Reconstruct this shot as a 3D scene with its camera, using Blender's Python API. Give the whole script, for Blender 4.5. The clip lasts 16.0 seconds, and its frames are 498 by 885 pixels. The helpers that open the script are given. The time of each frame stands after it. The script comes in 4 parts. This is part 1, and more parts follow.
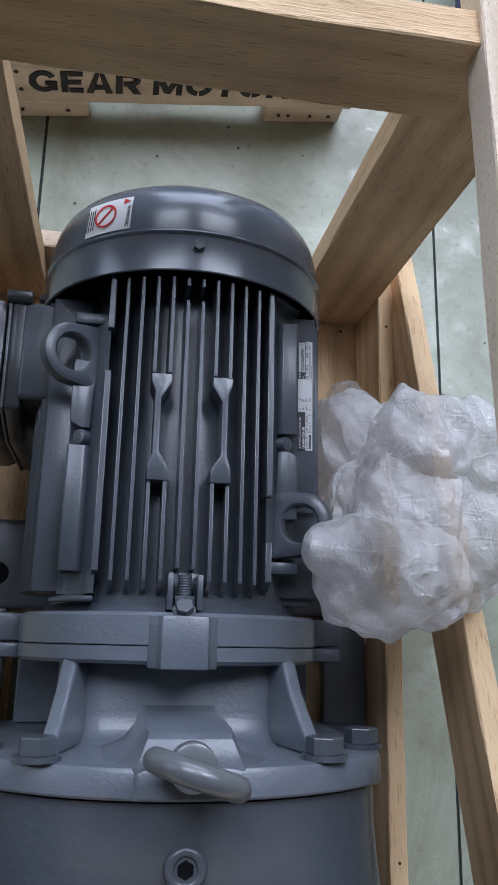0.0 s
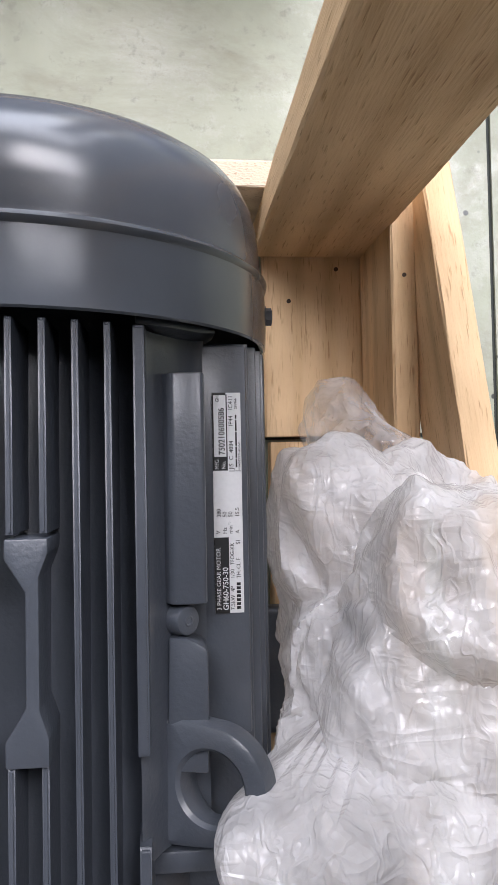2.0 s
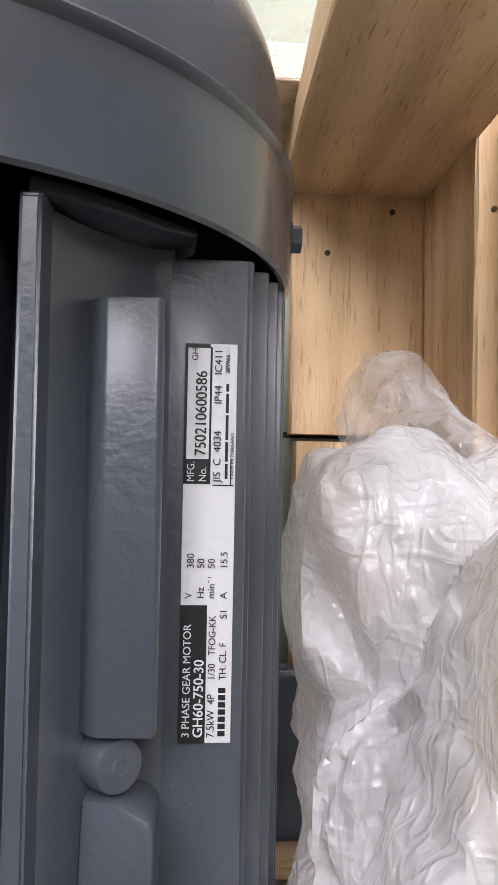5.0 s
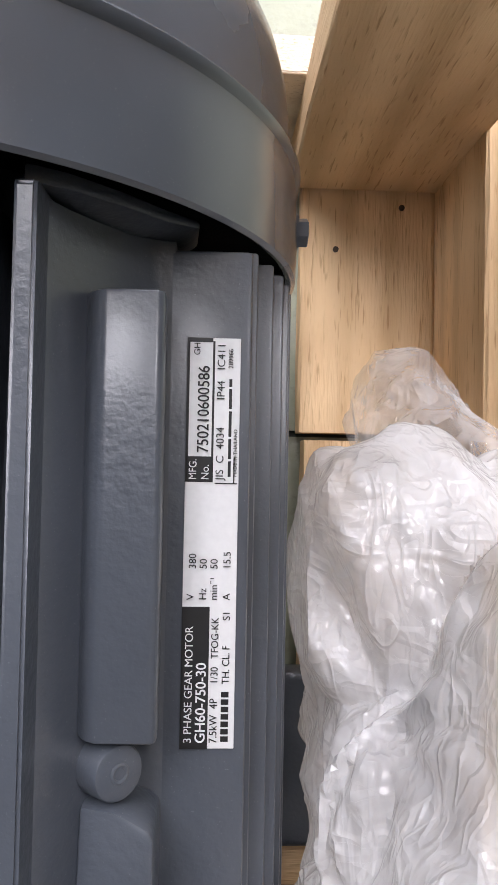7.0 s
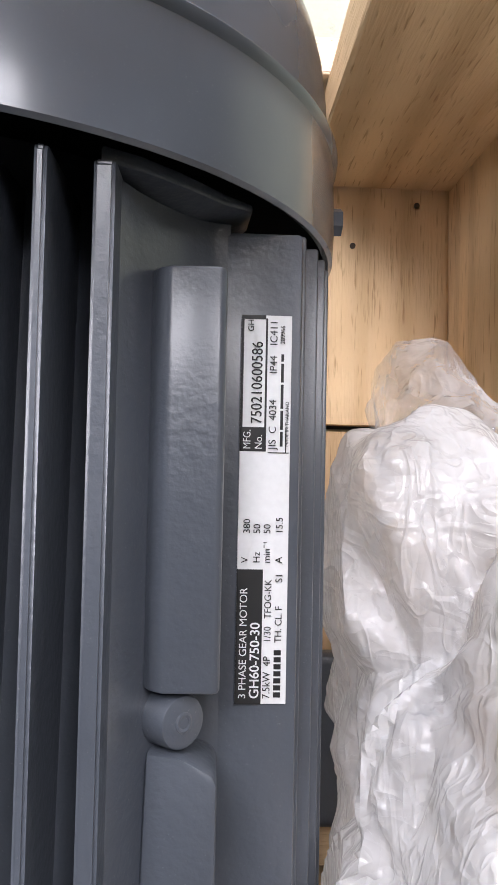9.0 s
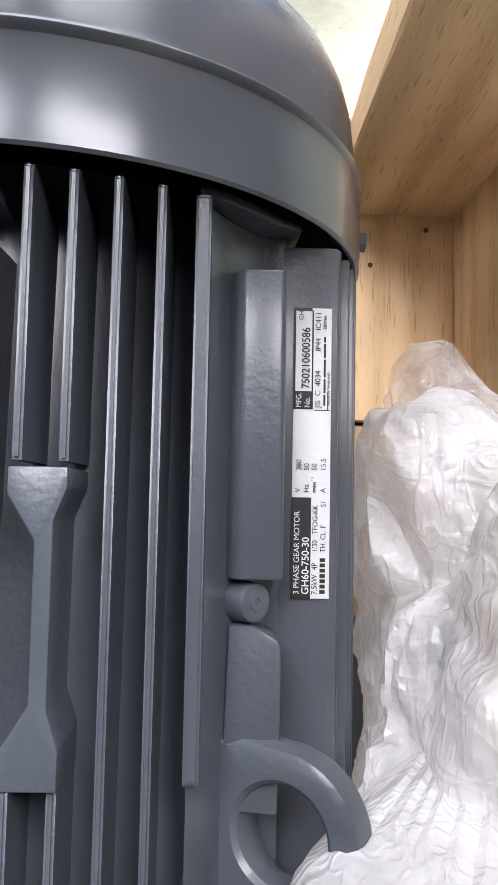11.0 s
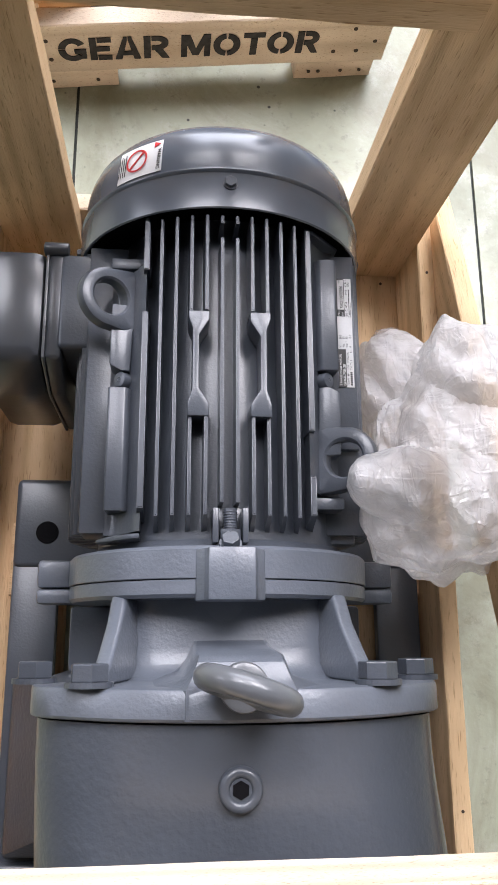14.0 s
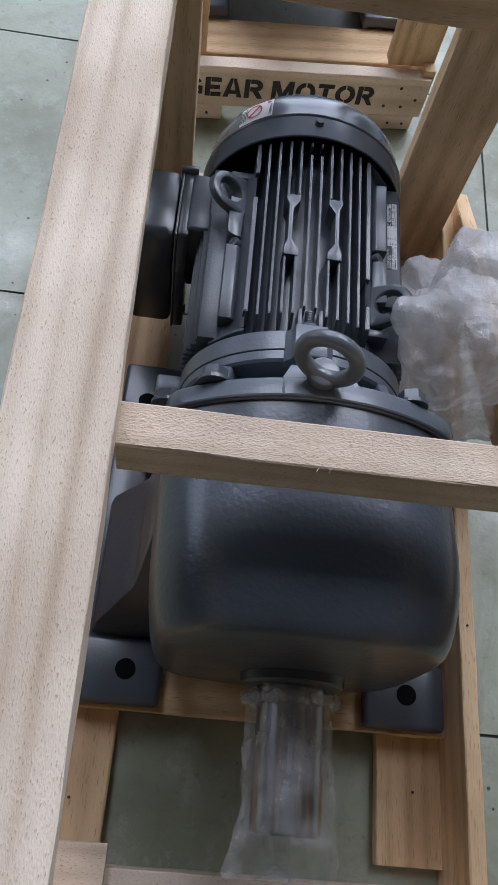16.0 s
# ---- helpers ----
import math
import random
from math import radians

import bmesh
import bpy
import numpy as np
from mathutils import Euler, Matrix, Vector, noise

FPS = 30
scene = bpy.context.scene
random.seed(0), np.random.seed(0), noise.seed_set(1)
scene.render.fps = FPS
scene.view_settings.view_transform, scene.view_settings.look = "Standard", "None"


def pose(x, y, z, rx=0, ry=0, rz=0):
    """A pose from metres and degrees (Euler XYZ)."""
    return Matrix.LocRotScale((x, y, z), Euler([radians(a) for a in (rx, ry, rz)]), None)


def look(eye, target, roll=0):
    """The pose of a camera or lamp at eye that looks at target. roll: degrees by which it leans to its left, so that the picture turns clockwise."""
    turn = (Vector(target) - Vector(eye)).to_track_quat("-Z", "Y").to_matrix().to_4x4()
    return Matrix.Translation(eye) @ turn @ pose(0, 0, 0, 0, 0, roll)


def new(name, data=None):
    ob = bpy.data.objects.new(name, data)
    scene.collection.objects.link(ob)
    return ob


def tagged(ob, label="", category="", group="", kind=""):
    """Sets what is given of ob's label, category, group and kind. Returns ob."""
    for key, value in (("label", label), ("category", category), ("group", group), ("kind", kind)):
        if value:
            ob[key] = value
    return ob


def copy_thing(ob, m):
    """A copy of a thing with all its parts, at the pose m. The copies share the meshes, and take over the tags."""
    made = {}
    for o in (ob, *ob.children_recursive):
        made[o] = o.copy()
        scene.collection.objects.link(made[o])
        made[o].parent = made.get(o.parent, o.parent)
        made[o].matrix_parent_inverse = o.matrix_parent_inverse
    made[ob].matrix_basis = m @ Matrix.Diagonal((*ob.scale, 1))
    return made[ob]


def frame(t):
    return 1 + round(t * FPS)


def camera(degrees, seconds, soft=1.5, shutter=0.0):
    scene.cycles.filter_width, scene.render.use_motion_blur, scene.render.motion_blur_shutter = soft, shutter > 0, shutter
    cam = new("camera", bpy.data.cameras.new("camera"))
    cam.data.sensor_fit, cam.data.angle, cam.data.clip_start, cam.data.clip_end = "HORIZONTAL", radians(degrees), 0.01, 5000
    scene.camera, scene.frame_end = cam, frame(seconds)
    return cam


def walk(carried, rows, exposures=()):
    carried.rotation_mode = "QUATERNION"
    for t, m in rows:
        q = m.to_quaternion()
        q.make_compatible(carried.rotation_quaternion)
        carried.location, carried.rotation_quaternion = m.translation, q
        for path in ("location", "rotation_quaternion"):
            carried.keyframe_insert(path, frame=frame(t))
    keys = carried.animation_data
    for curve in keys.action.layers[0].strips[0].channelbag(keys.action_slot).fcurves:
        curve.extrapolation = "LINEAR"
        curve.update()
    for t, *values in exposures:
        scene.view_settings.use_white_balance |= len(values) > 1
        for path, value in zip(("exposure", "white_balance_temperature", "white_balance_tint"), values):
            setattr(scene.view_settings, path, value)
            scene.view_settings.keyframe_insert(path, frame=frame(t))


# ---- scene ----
cam = camera(36.04, 16.0)
PATH = [
    (0, (-0.0554, -0.0073, 1.0294), (0.2634, 0.4875, -0.882), 35.22),
    (0.5, (-0.0185, 0.0906, 0.9784), (0.3099, 0.536, -0.9435), 40.01),
    (1, (0.0121, 0.1574, 0.8959), (0.3239, 0.4989, -1.0499), 45.76),
    (1.5, (0.0559, 0.2074, 0.8466), (0.2795, 0.3652, -1.1346), 54.43),
    (2, (0.0912, 0.248, 0.7156), (0.2898, 0.311, -1.2735), 71.38),
    (2.5, (0.1063, 0.2618, 0.6227), (0.257, 0.3298, -1.3704), 65.98),
    (3, (0.1156, 0.2456, 0.6126), (0.2618, 0.304, -1.3812), 68.20),
    (3.5, (0.1143, 0.248, 0.5844), (0.2535, 0.3059, -1.4099), 67.71),
    (6, (0.1197, 0.2513, 0.535), (0.2265, 0.3217, -1.4609), 57.84),
    (6.5, (0.1199, 0.2508, 0.5337), (0.2195, 0.319, -1.4626), 56.72),
    (7, (0.1195, 0.2503, 0.5326), (0.213, 0.3175, -1.4641), 55.39),
    (7.5, (0.1192, 0.2522, 0.5368), (0.2125, 0.3198, -1.4599), 55.11),
    (8, (0.1193, 0.2501, 0.5365), (0.2216, 0.3203, -1.4597), 56.53),
    (8.5, (0.1156, 0.2443, 0.5354), (0.2196, 0.3192, -1.4605), 55.18),
    (8.7, (0.1078, 0.2419, 0.5374), (0.2163, 0.3198, -1.4581), 55.38),
    (10.8, (0.0914, 0.2165, 0.608), (0.1594, 0.3571, -1.3859), 27.27),
    (11, (0.0836, 0.2097, 0.6165), (0.1577, 0.3622, -1.3763), 27.12),
    (11.5, (0.0642, 0.1982, 0.6557), (0.1668, 0.3903, -1.3324), 28.91),
    (12, (0.0511, 0.1779, 0.7308), (0.1424, 0.3642, -1.2584), 27.26),
    (12.5, (0.0345, 0.1531, 0.8234), (0.158, 0.4192, -1.155), 27.83),
    (13, (0.0166, 0.1226, 0.871), (0.1488, 0.4512, -1.0973), 24.65),
    (13.5, (-0.02, 0.047, 0.9307), (0.1241, 0.4222, -1.0285), 22.14),
    (14, (-0.0466, -0.0593, 1.0105), (0.1487, 0.4276, -0.9195), 22.28),
    (14.5, (-0.0382, -0.2194, 1.0348), (0.1712, 0.2855, -0.889), 24.49),
    (15, (-0.0402, -0.3315, 1.0634), (0.1815, 0.2098, -0.8492), 28.29),
    (15.5, (-0.0548, -0.3962, 1.0811), (0.0971, 0.3941, -0.7498), 16.61),
    (16, (-0.1173, -0.4921, 1.1276), (0.0242, 0.3618, -0.6754), 15.13),
]
EXPOSURES = [(0.0, 0.3, 5600, 14), (0.5, 0.43, 5900, 16), (1.0, 0.48, 5950, 17), (1.5, 0.83, 6400, 18), (2.5, 0.95, 6420, 18), (3.5, 1.09, 6470, 18), (7.0, 1.37, 6520, 18), (11.0, 1.58, 6450, 17), (12.5, 1.56, 6800, 19), (13.0, 1.36, 6550, 18), (13.5, 1.33, 6300, 17), (14.0, 1.25, 6450, 18), (14.5, 0.57, 6350, 18), (15.0, 0.54, 6150, 18), (16.0, 0.14, 5720, 15)]
walk(cam, [(t, look(eye, target, roll)) for t, eye, target, roll in PATH], EXPOSURES)

# ---- light ----
world = bpy.data.worlds.new("world")
scene.world = world
world.use_nodes = True
wn = world.node_tree.nodes
sky = wn.new("ShaderNodeTexSky")
sky.sky_type, sky.sun_disc = "NISHITA", False
sky.sun_elevation, sky.sun_rotation = radians(50), radians(20)
wn["Background"].inputs["Strength"].default_value = 0.12
world.node_tree.links.new(sky.outputs[0], wn["Background"].inputs["Color"])


def area_lamp(name, eye, target, sx, sy, power, colour):
    data = bpy.data.lights.new(name, "AREA")
    data.shape, data.size, data.size_y, data.energy, data.color = "RECTANGLE", sx, sy, power, colour
    ob = new(name, data)
    ob.matrix_world = look(eye, target)
    return ob


area_lamp("sky_light_door", (0.6, 5.9, 2.3), (0.3, 0, 1.2), 4.6, 3.2, 150, (0.93, 0.97, 1.0))
area_lamp("sky_light_window", (-5.9, 2.2, 2.95), (0, 0.4, 0.6), 2.8, 1.9, 36, (0.95, 0.98, 1.0))
area_lamp("roof_light_west", (-1.7, 3.7, 5.3), (-1.7, 3.7, 0), 2.6, 3.4, 170, (0.97, 0.99, 1.0))
area_lamp("roof_light_east", (2.3, 3.7, 5.3), (2.3, 3.7, 0), 3.2, 3.4, 240, (0.97, 0.99, 1.0))


# ---- materials ----
def material(name):
    m = bpy.data.materials.new(name)
    m.use_nodes = True
    nt = m.node_tree
    return m, nt, nt.nodes["Principled BSDF"]


def add(nt, kind, **values):
    n = nt.nodes.new(kind)
    for k, v in values.items():
        n.inputs[k.replace("_", " ")].default_value = v
    return n


def coords(nt, scale=(1, 1, 1), spread=False):
    tc = nt.nodes.new("ShaderNodeTexCoord")
    mp = nt.nodes.new("ShaderNodeMapping")
    mp.inputs["Scale"].default_value = scale
    nt.links.new(tc.outputs["Object"], mp.inputs["Vector"])
    if spread:
        oi = nt.nodes.new("ShaderNodeObjectInfo")
        mul = nt.nodes.new("ShaderNodeVectorMath")
        mul.operation = "SCALE"
        mul.inputs[0].default_value = (13.0, 7.0, 5.0)
        nt.links.new(oi.outputs["Random"], mul.inputs["Scale"])
        nt.links.new(mul.outputs[0], mp.inputs["Location"])
    return mp


def ramp(nt, fac, stops):
    r = nt.nodes.new("ShaderNodeValToRGB")
    els = r.color_ramp.elements
    while len(els) < len(stops):
        els.new(0.5)
    for e, (p, c) in zip(els, stops):
        e.position, e.color = p, (*c, 1) if len(c) == 3 else c
    nt.links.new(fac, r.inputs[0])
    return r


def mix(nt, fac, a, b, mode="MIX"):
    n = nt.nodes.new("ShaderNodeMix")
    n.data_type, n.blend_type = "RGBA", mode
    for sock, v in ((n.inputs[0], fac), (n.inputs[6], a), (n.inputs[7], b)):
        if isinstance(v, (int, float)):
            sock.default_value = v
        elif isinstance(v, tuple):
            sock.default_value = (*v, 1)
        else:
            nt.links.new(v, sock)
    return n.outputs[2]


def bump(nt, bsdf, height, strength, distance):
    b = add(nt, "ShaderNodeBump", Strength=strength, Distance=distance)
    nt.links.new(height, b.inputs["Height"])
    nt.links.new(b.outputs[0], bsdf.inputs["Normal"])


def paint(name, base, rough, grain, depth):
    """Machine enamel over cast or sheet metal."""
    m, nt, p = material(name)
    mp = coords(nt)
    big = add(nt, "ShaderNodeTexNoise", Scale=14.0, Detail=5.0)
    fine = add(nt, "ShaderNodeTexNoise", Scale=grain, Detail=3.0)
    dust = add(nt, "ShaderNodeTexNoise", Scale=1900.0, Detail=1.0)
    for n in (big, fine, dust):
        nt.links.new(mp.outputs[0], n.inputs["Vector"])
    c = ramp(nt, big.outputs["Fac"], [(0.3, tuple(v * 0.88 for v in base)), (0.7, tuple(v * 1.1 for v in base))])
    sp = ramp(nt, dust.outputs["Fac"], [(0.72, (0, 0, 0)), (0.78, (1, 1, 1))])
    fac = nt.nodes.new("ShaderNodeMath")
    fac.operation = "MULTIPLY"
    fac.inputs[1].default_value = 0.2
    nt.links.new(sp.outputs[0], fac.inputs[0])
    nt.links.new(mix(nt, fac.outputs[0], c.outputs[0], (0.4, 0.41, 0.42)), p.inputs["Base Color"])
    rr = ramp(nt, big.outputs["Fac"], [(0.3, (rough * 0.85,) * 3), (0.7, (rough * 1.2,) * 3)])
    nt.links.new(rr.outputs[0], p.inputs["Roughness"])
    p.inputs["Coat Weight"].default_value, p.inputs["Coat Roughness"].default_value = 0.35, 0.2
    bump(nt, p, fine.outputs["Fac"], 1.0, depth)
    return m


def timber(name, light, dark, weave=(45, 520, 520)):
    """Sawn pine: grain along the board's own x."""
    m, nt, p = material(name)
    mp = coords(nt, (1.6, 22, 22), True)
    fine = coords(nt, weave, True)
    knots = coords(nt, (5, 13, 13), True)
    a = add(nt, "ShaderNodeTexNoise", Scale=1.0, Detail=4.0, Distortion=1.2)
    w = add(nt, "ShaderNodeTexWave", Scale=0.45, Distortion=7.0, Detail=2.0)
    w.bands_direction = "Y"
    g = add(nt, "ShaderNodeTexNoise", Scale=1.0, Detail=2.0)
    k = add(nt, "ShaderNodeTexVoronoi", Scale=1.0)
    s = add(nt, "ShaderNodeTexNoise", Scale=1.0, Detail=3.0)
    blot = coords(nt, (6, 9, 9), True)
    for n, v in ((a, mp), (w, mp), (g, fine), (k, knots), (s, blot)):
        nt.links.new(v.outputs[0], n.inputs["Vector"])
    tone = mix(nt, 0.32, a.outputs["Fac"], w.outputs["Fac"])
    c = ramp(nt, tone, [(0.28, tuple(v * 1.06 for v in light)), (0.48, light), (0.6, tuple((x + y) / 2 for x, y in zip(light, dark))), (0.78, tuple(v * 0.86 for v in dark))])
    pores = ramp(nt, g.outputs["Fac"], [(0.6, (1, 1, 1)), (0.72, (0.5, 0.36, 0.24))])
    c2 = mix(nt, 0.66, c.outputs[0], pores.outputs[0], "MULTIPLY")
    kn = ramp(nt, k.outputs["Distance"], [(0.03, (0.35, 0.22, 0.12)), (0.09, (1, 1, 1))])
    c3 = mix(nt, 0.75, c2, kn.outputs[0], "MULTIPLY")
    st = ramp(nt, s.outputs["Fac"], [(0.36, (0.6, 0.54, 0.48)), (0.58, (1, 1, 1))])
    nt.links.new(mix(nt, 0.5, c3, st.outputs[0], "MULTIPLY"), p.inputs["Base Color"])
    p.inputs["Roughness"].default_value = 0.72
    h = nt.nodes.new("ShaderNodeMath")
    h.operation = "MULTIPLY_ADD"
    h.inputs[1].default_value = 0.4
    nt.links.new(tone, h.inputs[0])
    nt.links.new(g.outputs["Fac"], h.inputs[2])
    bump(nt, p, h.outputs[0], 0.8, 0.0011)
    return m


def plain(name, base, rough, metal=0.0, grain=300.0, depth=0.0002, vary=0.12):
    m, nt, p = material(name)
    mp = coords(nt)
    n = add(nt, "ShaderNodeTexNoise", Scale=grain, Detail=4.0)
    nt.links.new(mp.outputs[0], n.inputs["Vector"])
    c = ramp(nt, n.outputs["Fac"], [(0.3, tuple(v * (1 - vary) for v in base)), (0.7, tuple(min(1, v * (1 + vary)) for v in base))])
    nt.links.new(c.outputs[0], p.inputs["Base Color"])
    p.inputs["Roughness"].default_value, p.inputs["Metallic"].default_value = rough, metal
    bump(nt, p, n.outputs["Fac"], 1.0, depth)
    return m


def floor_paint():
    m, nt, p = material("green_floor_paint")
    mp = coords(nt)
    big = add(nt, "ShaderNodeTexNoise", Scale=2.2, Detail=6.0, Roughness=0.6)
    mid = add(nt, "ShaderNodeTexNoise", Scale=9.0, Detail=10.0, Roughness=0.82)
    fine = add(nt, "ShaderNodeTexNoise", Scale=160.0, Detail=3.0)
    chip = add(nt, "ShaderNodeTexVoronoi", Scale=34.0, Randomness=1.0)
    for n in (big, mid, fine, chip):
        nt.links.new(mp.outputs[0], n.inputs["Vector"])
    c = ramp(nt, big.outputs["Fac"], [(0.34, (0.22, 0.235, 0.165)), (0.5, (0.35, 0.375, 0.285)), (0.66, (0.42, 0.445, 0.355))])
    worn = ramp(nt, mid.outputs["Fac"], [(0.52, (0, 0, 0)), (0.7, (1, 1, 1))])
    c2 = mix(nt, worn.outputs[0], c.outputs[0], (0.47, 0.48, 0.42))
    spots = ramp(nt, chip.outputs["Distance"], [(0.07, (1, 1, 1)), (0.11, (0, 0, 0))])
    pick = ramp(nt, chip.outputs["Color"], [(0.6, (0, 0, 0)), (0.64, (1, 1, 1))])
    dots = mix(nt, 1.0, spots.outputs[0], pick.outputs[0], "MULTIPLY")
    dirt = add(nt, "ShaderNodeTexNoise", Scale=4.3, Detail=12.0, Roughness=0.72, Distortion=0.8)
    smear = add(nt, "ShaderNodeTexNoise", Scale=55.0, Detail=6.0, Roughness=0.7)
    for n in (dirt, smear):
        nt.links.new(mp.outputs[0], n.inputs["Vector"])
    soil = ramp(nt, dirt.outputs["Fac"], [(0.47, (0, 0, 0)), (0.66, (0.62,) * 3)])
    grit = ramp(nt, smear.outputs["Fac"], [(0.57, (0, 0, 0)), (0.7, (0.55,) * 3)])
    c2 = mix(nt, soil.outputs[0], c2, (0.2, 0.19, 0.125))
    c2 = mix(nt, grit.outputs[0], c2, (0.17, 0.175, 0.135))
    nt.links.new(mix(nt, dots, c2, (0.05, 0.055, 0.05)), p.inputs["Base Color"])
    r = ramp(nt, mid.outputs["Fac"], [(0.42, (0.5,) * 3), (0.55, (0.38,) * 3), (0.63, (0.16,) * 3)])
    nt.links.new(r.outputs[0], p.inputs["Roughness"])
    bump(nt, p, fine.outputs["Fac"], 0.5, 0.0006)
    return m


def film(name, white):
    """Thin milky polythene: part seen through, part shining."""
    m, nt, p = material(name)
    p.inputs["Base Color"].default_value = (0.9, 0.89, 0.9, 1)
    p.inputs["Roughness"].default_value = 0.11
    p.inputs["Specular IOR Level"].default_value = 0.8
    clear = nt.nodes.new("ShaderNodeBsdfTransparent")
    trans = nt.nodes.new("ShaderNodeBsdfTranslucent")
    trans.inputs["Color"].default_value = (0.96, 0.955, 0.96, 1)
    one, two = nt.nodes.new("ShaderNodeMixShader"), nt.nodes.new("ShaderNodeMixShader")
    mp = coords(nt)
    n = add(nt, "ShaderNodeTexNoise", Scale=22.0, Detail=4.0)
    nt.links.new(mp.outputs[0], n.inputs["Vector"])
    f = ramp(nt, n.outputs["Fac"], [(0.35, (max(0, white - 0.16),) * 3), (0.65, (min(1, white + 0.16),) * 3)])
    heights = []
    for scale, amount in (((40, 20, 31), 1.3), ((80, 110, 70), 0.45)):
        run = coords(nt, scale)
        wob = add(nt, "ShaderNodeTexNoise", Scale=0.7, Detail=1.0)
        nt.links.new(run.outputs[0], wob.inputs["Vector"])
        warp = nt.nodes.new("ShaderNodeVectorMath")
        warp.operation = "MULTIPLY_ADD"
        warp.inputs[1].default_value = (1.6, 1.6, 1.6)
        nt.links.new(wob.outputs["Color"], warp.inputs[0])
        nt.links.new(run.outputs[0], warp.inputs[2])
        cell = add(nt, "ShaderNodeTexVoronoi", Scale=1.0)
        nt.links.new(warp.outputs[0], cell.inputs["Vector"])
        off, lean, tilt = (nt.nodes.new("ShaderNodeVectorMath") for _ in range(3))
        off.operation, lean.operation, tilt.operation = "SUBTRACT", "SUBTRACT", "DOT_PRODUCT"
        nt.links.new(warp.outputs[0], off.inputs[0])
        nt.links.new(cell.outputs["Position"], off.inputs[1])
        nt.links.new(cell.outputs["Color"], lean.inputs[0])
        lean.inputs[1].default_value = (0.5, 0.5, 0.5)
        nt.links.new(off.outputs[0], tilt.inputs[0])
        nt.links.new(lean.outputs[0], tilt.inputs[1])
        part_height = nt.nodes.new("ShaderNodeMath")
        part_height.operation = "MULTIPLY"
        part_height.inputs[1].default_value = amount
        nt.links.new(tilt.outputs["Value"], part_height.inputs[0])
        heights.append(part_height.outputs[0])
    for scale in ((46, 13, 30), (20, 60, 38), (90, 40, 110)):
        run = coords(nt, scale)
        fold = add(nt, "ShaderNodeTexNoise", Scale=1.0, Detail=1.5, Distortion=0.9)
        nt.links.new(run.outputs[0], fold.inputs["Vector"])
        heights.append(ramp(nt, fold.outputs["Fac"], [(0.4, (0, 0, 0)), (0.5, (0.14,) * 3), (0.6, (0, 0, 0))]).outputs[0])
    level = heights[0]
    for extra in heights[1:]:
        total = nt.nodes.new("ShaderNodeMath")
        nt.links.new(level, total.inputs[0])
        nt.links.new(extra, total.inputs[1])
        level = total.outputs[0]
    bump(nt, p, level, 0.7, 0.006)
    nt.links.new(p.inputs["Normal"].links[0].from_socket, trans.inputs["Normal"])
    one.inputs[0].default_value = 0.3
    nt.links.new(p.outputs[0], one.inputs[1])
    nt.links.new(trans.outputs[0], one.inputs[2])
    nt.links.new(f.outputs[0], two.inputs[0])
    nt.links.new(clear.outputs[0], two.inputs[1])
    nt.links.new(one.outputs[0], two.inputs[2])
    nt.links.new(two.outputs[0], nt.nodes["Material Output"].inputs["Surface"])
    return m


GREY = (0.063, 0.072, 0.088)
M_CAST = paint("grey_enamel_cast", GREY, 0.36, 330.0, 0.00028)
# Same grey enamel made paler: the light on bell and flanges as colour.
M_CAST_LIT = paint("grey_enamel_lit", (0.115, 0.13, 0.156), 0.36, 280.0, 0.0004)
M_CASE = paint("grey_enamel_case", GREY, 0.34, 170.0, 0.0006)
M_SHEET = paint("grey_enamel_sheet", (0.098, 0.112, 0.135), 0.24, 90.0, 0.00012)
M_DARK = paint("grey_enamel_box", (0.045, 0.049, 0.057), 0.32, 120.0, 0.0002)
M_PINE = timber("sawn_pine", (0.79, 0.56, 0.325), (0.66, 0.435, 0.23))
M_PINE_PALE = timber("pale_pine", (0.83, 0.69, 0.54), (0.75, 0.59, 0.43), (260, 760, 760))
M_FLOOR = floor_paint()
M_JOINT = plain("joint_filler", (0.03, 0.035, 0.03), 0.8)
M_STEEL = plain("zinc_steel", (0.45, 0.45, 0.46), 0.35, 0.9)
M_STEEL_PAINT = paint("eyebolt_enamel", (0.112, 0.119, 0.128), 0.3, 150.0, 0.0003)
M_SHAFT = plain("greased_shaft_steel", (0.36, 0.34, 0.33), 0.25, 1.0, 60.0, 0.0001)
# Flat black that stands in for the shade inside holes and gaps.
M_BLACK = plain("hole_shade_black", (0.006, 0.006, 0.007), 0.7)
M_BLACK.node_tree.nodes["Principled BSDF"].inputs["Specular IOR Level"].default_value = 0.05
M_PLATE = plain("white_label", (0.72, 0.72, 0.72), 0.38, 0.0, 500.0, 0.00002, 0.03)
M_INK = plain("black_ink", (0.012, 0.012, 0.012), 0.45, 0.0, 200.0, 0.00001)
M_RED = plain("red_ink", (0.55, 0.03, 0.03), 0.4, 0.0, 200.0, 0.00001)
M_STENCIL = plain("stencil_ink", (0.035, 0.03, 0.028), 0.75, 0.0, 120.0, 0.0002, 0.5)
M_BAG = film("milky_film", 0.66)
M_TAIL = film("thin_film", 0.3)
M_CLEAR = film("clear_film", 0.17)
M_WALL = plain("wall_paint", (0.11, 0.11, 0.108), 0.8, 0.0, 6.0, 0.001)
M_ROOF = plain("roof_sheet", (0.06, 0.06, 0.06), 0.7, 0.0, 3.0, 0.001)
M_RUST = plain("rusty_nail", (0.07, 0.045, 0.03), 0.6, 0.4)
M_BLUE = plain("blue_enamel", (0.03, 0.06, 0.22), 0.4)


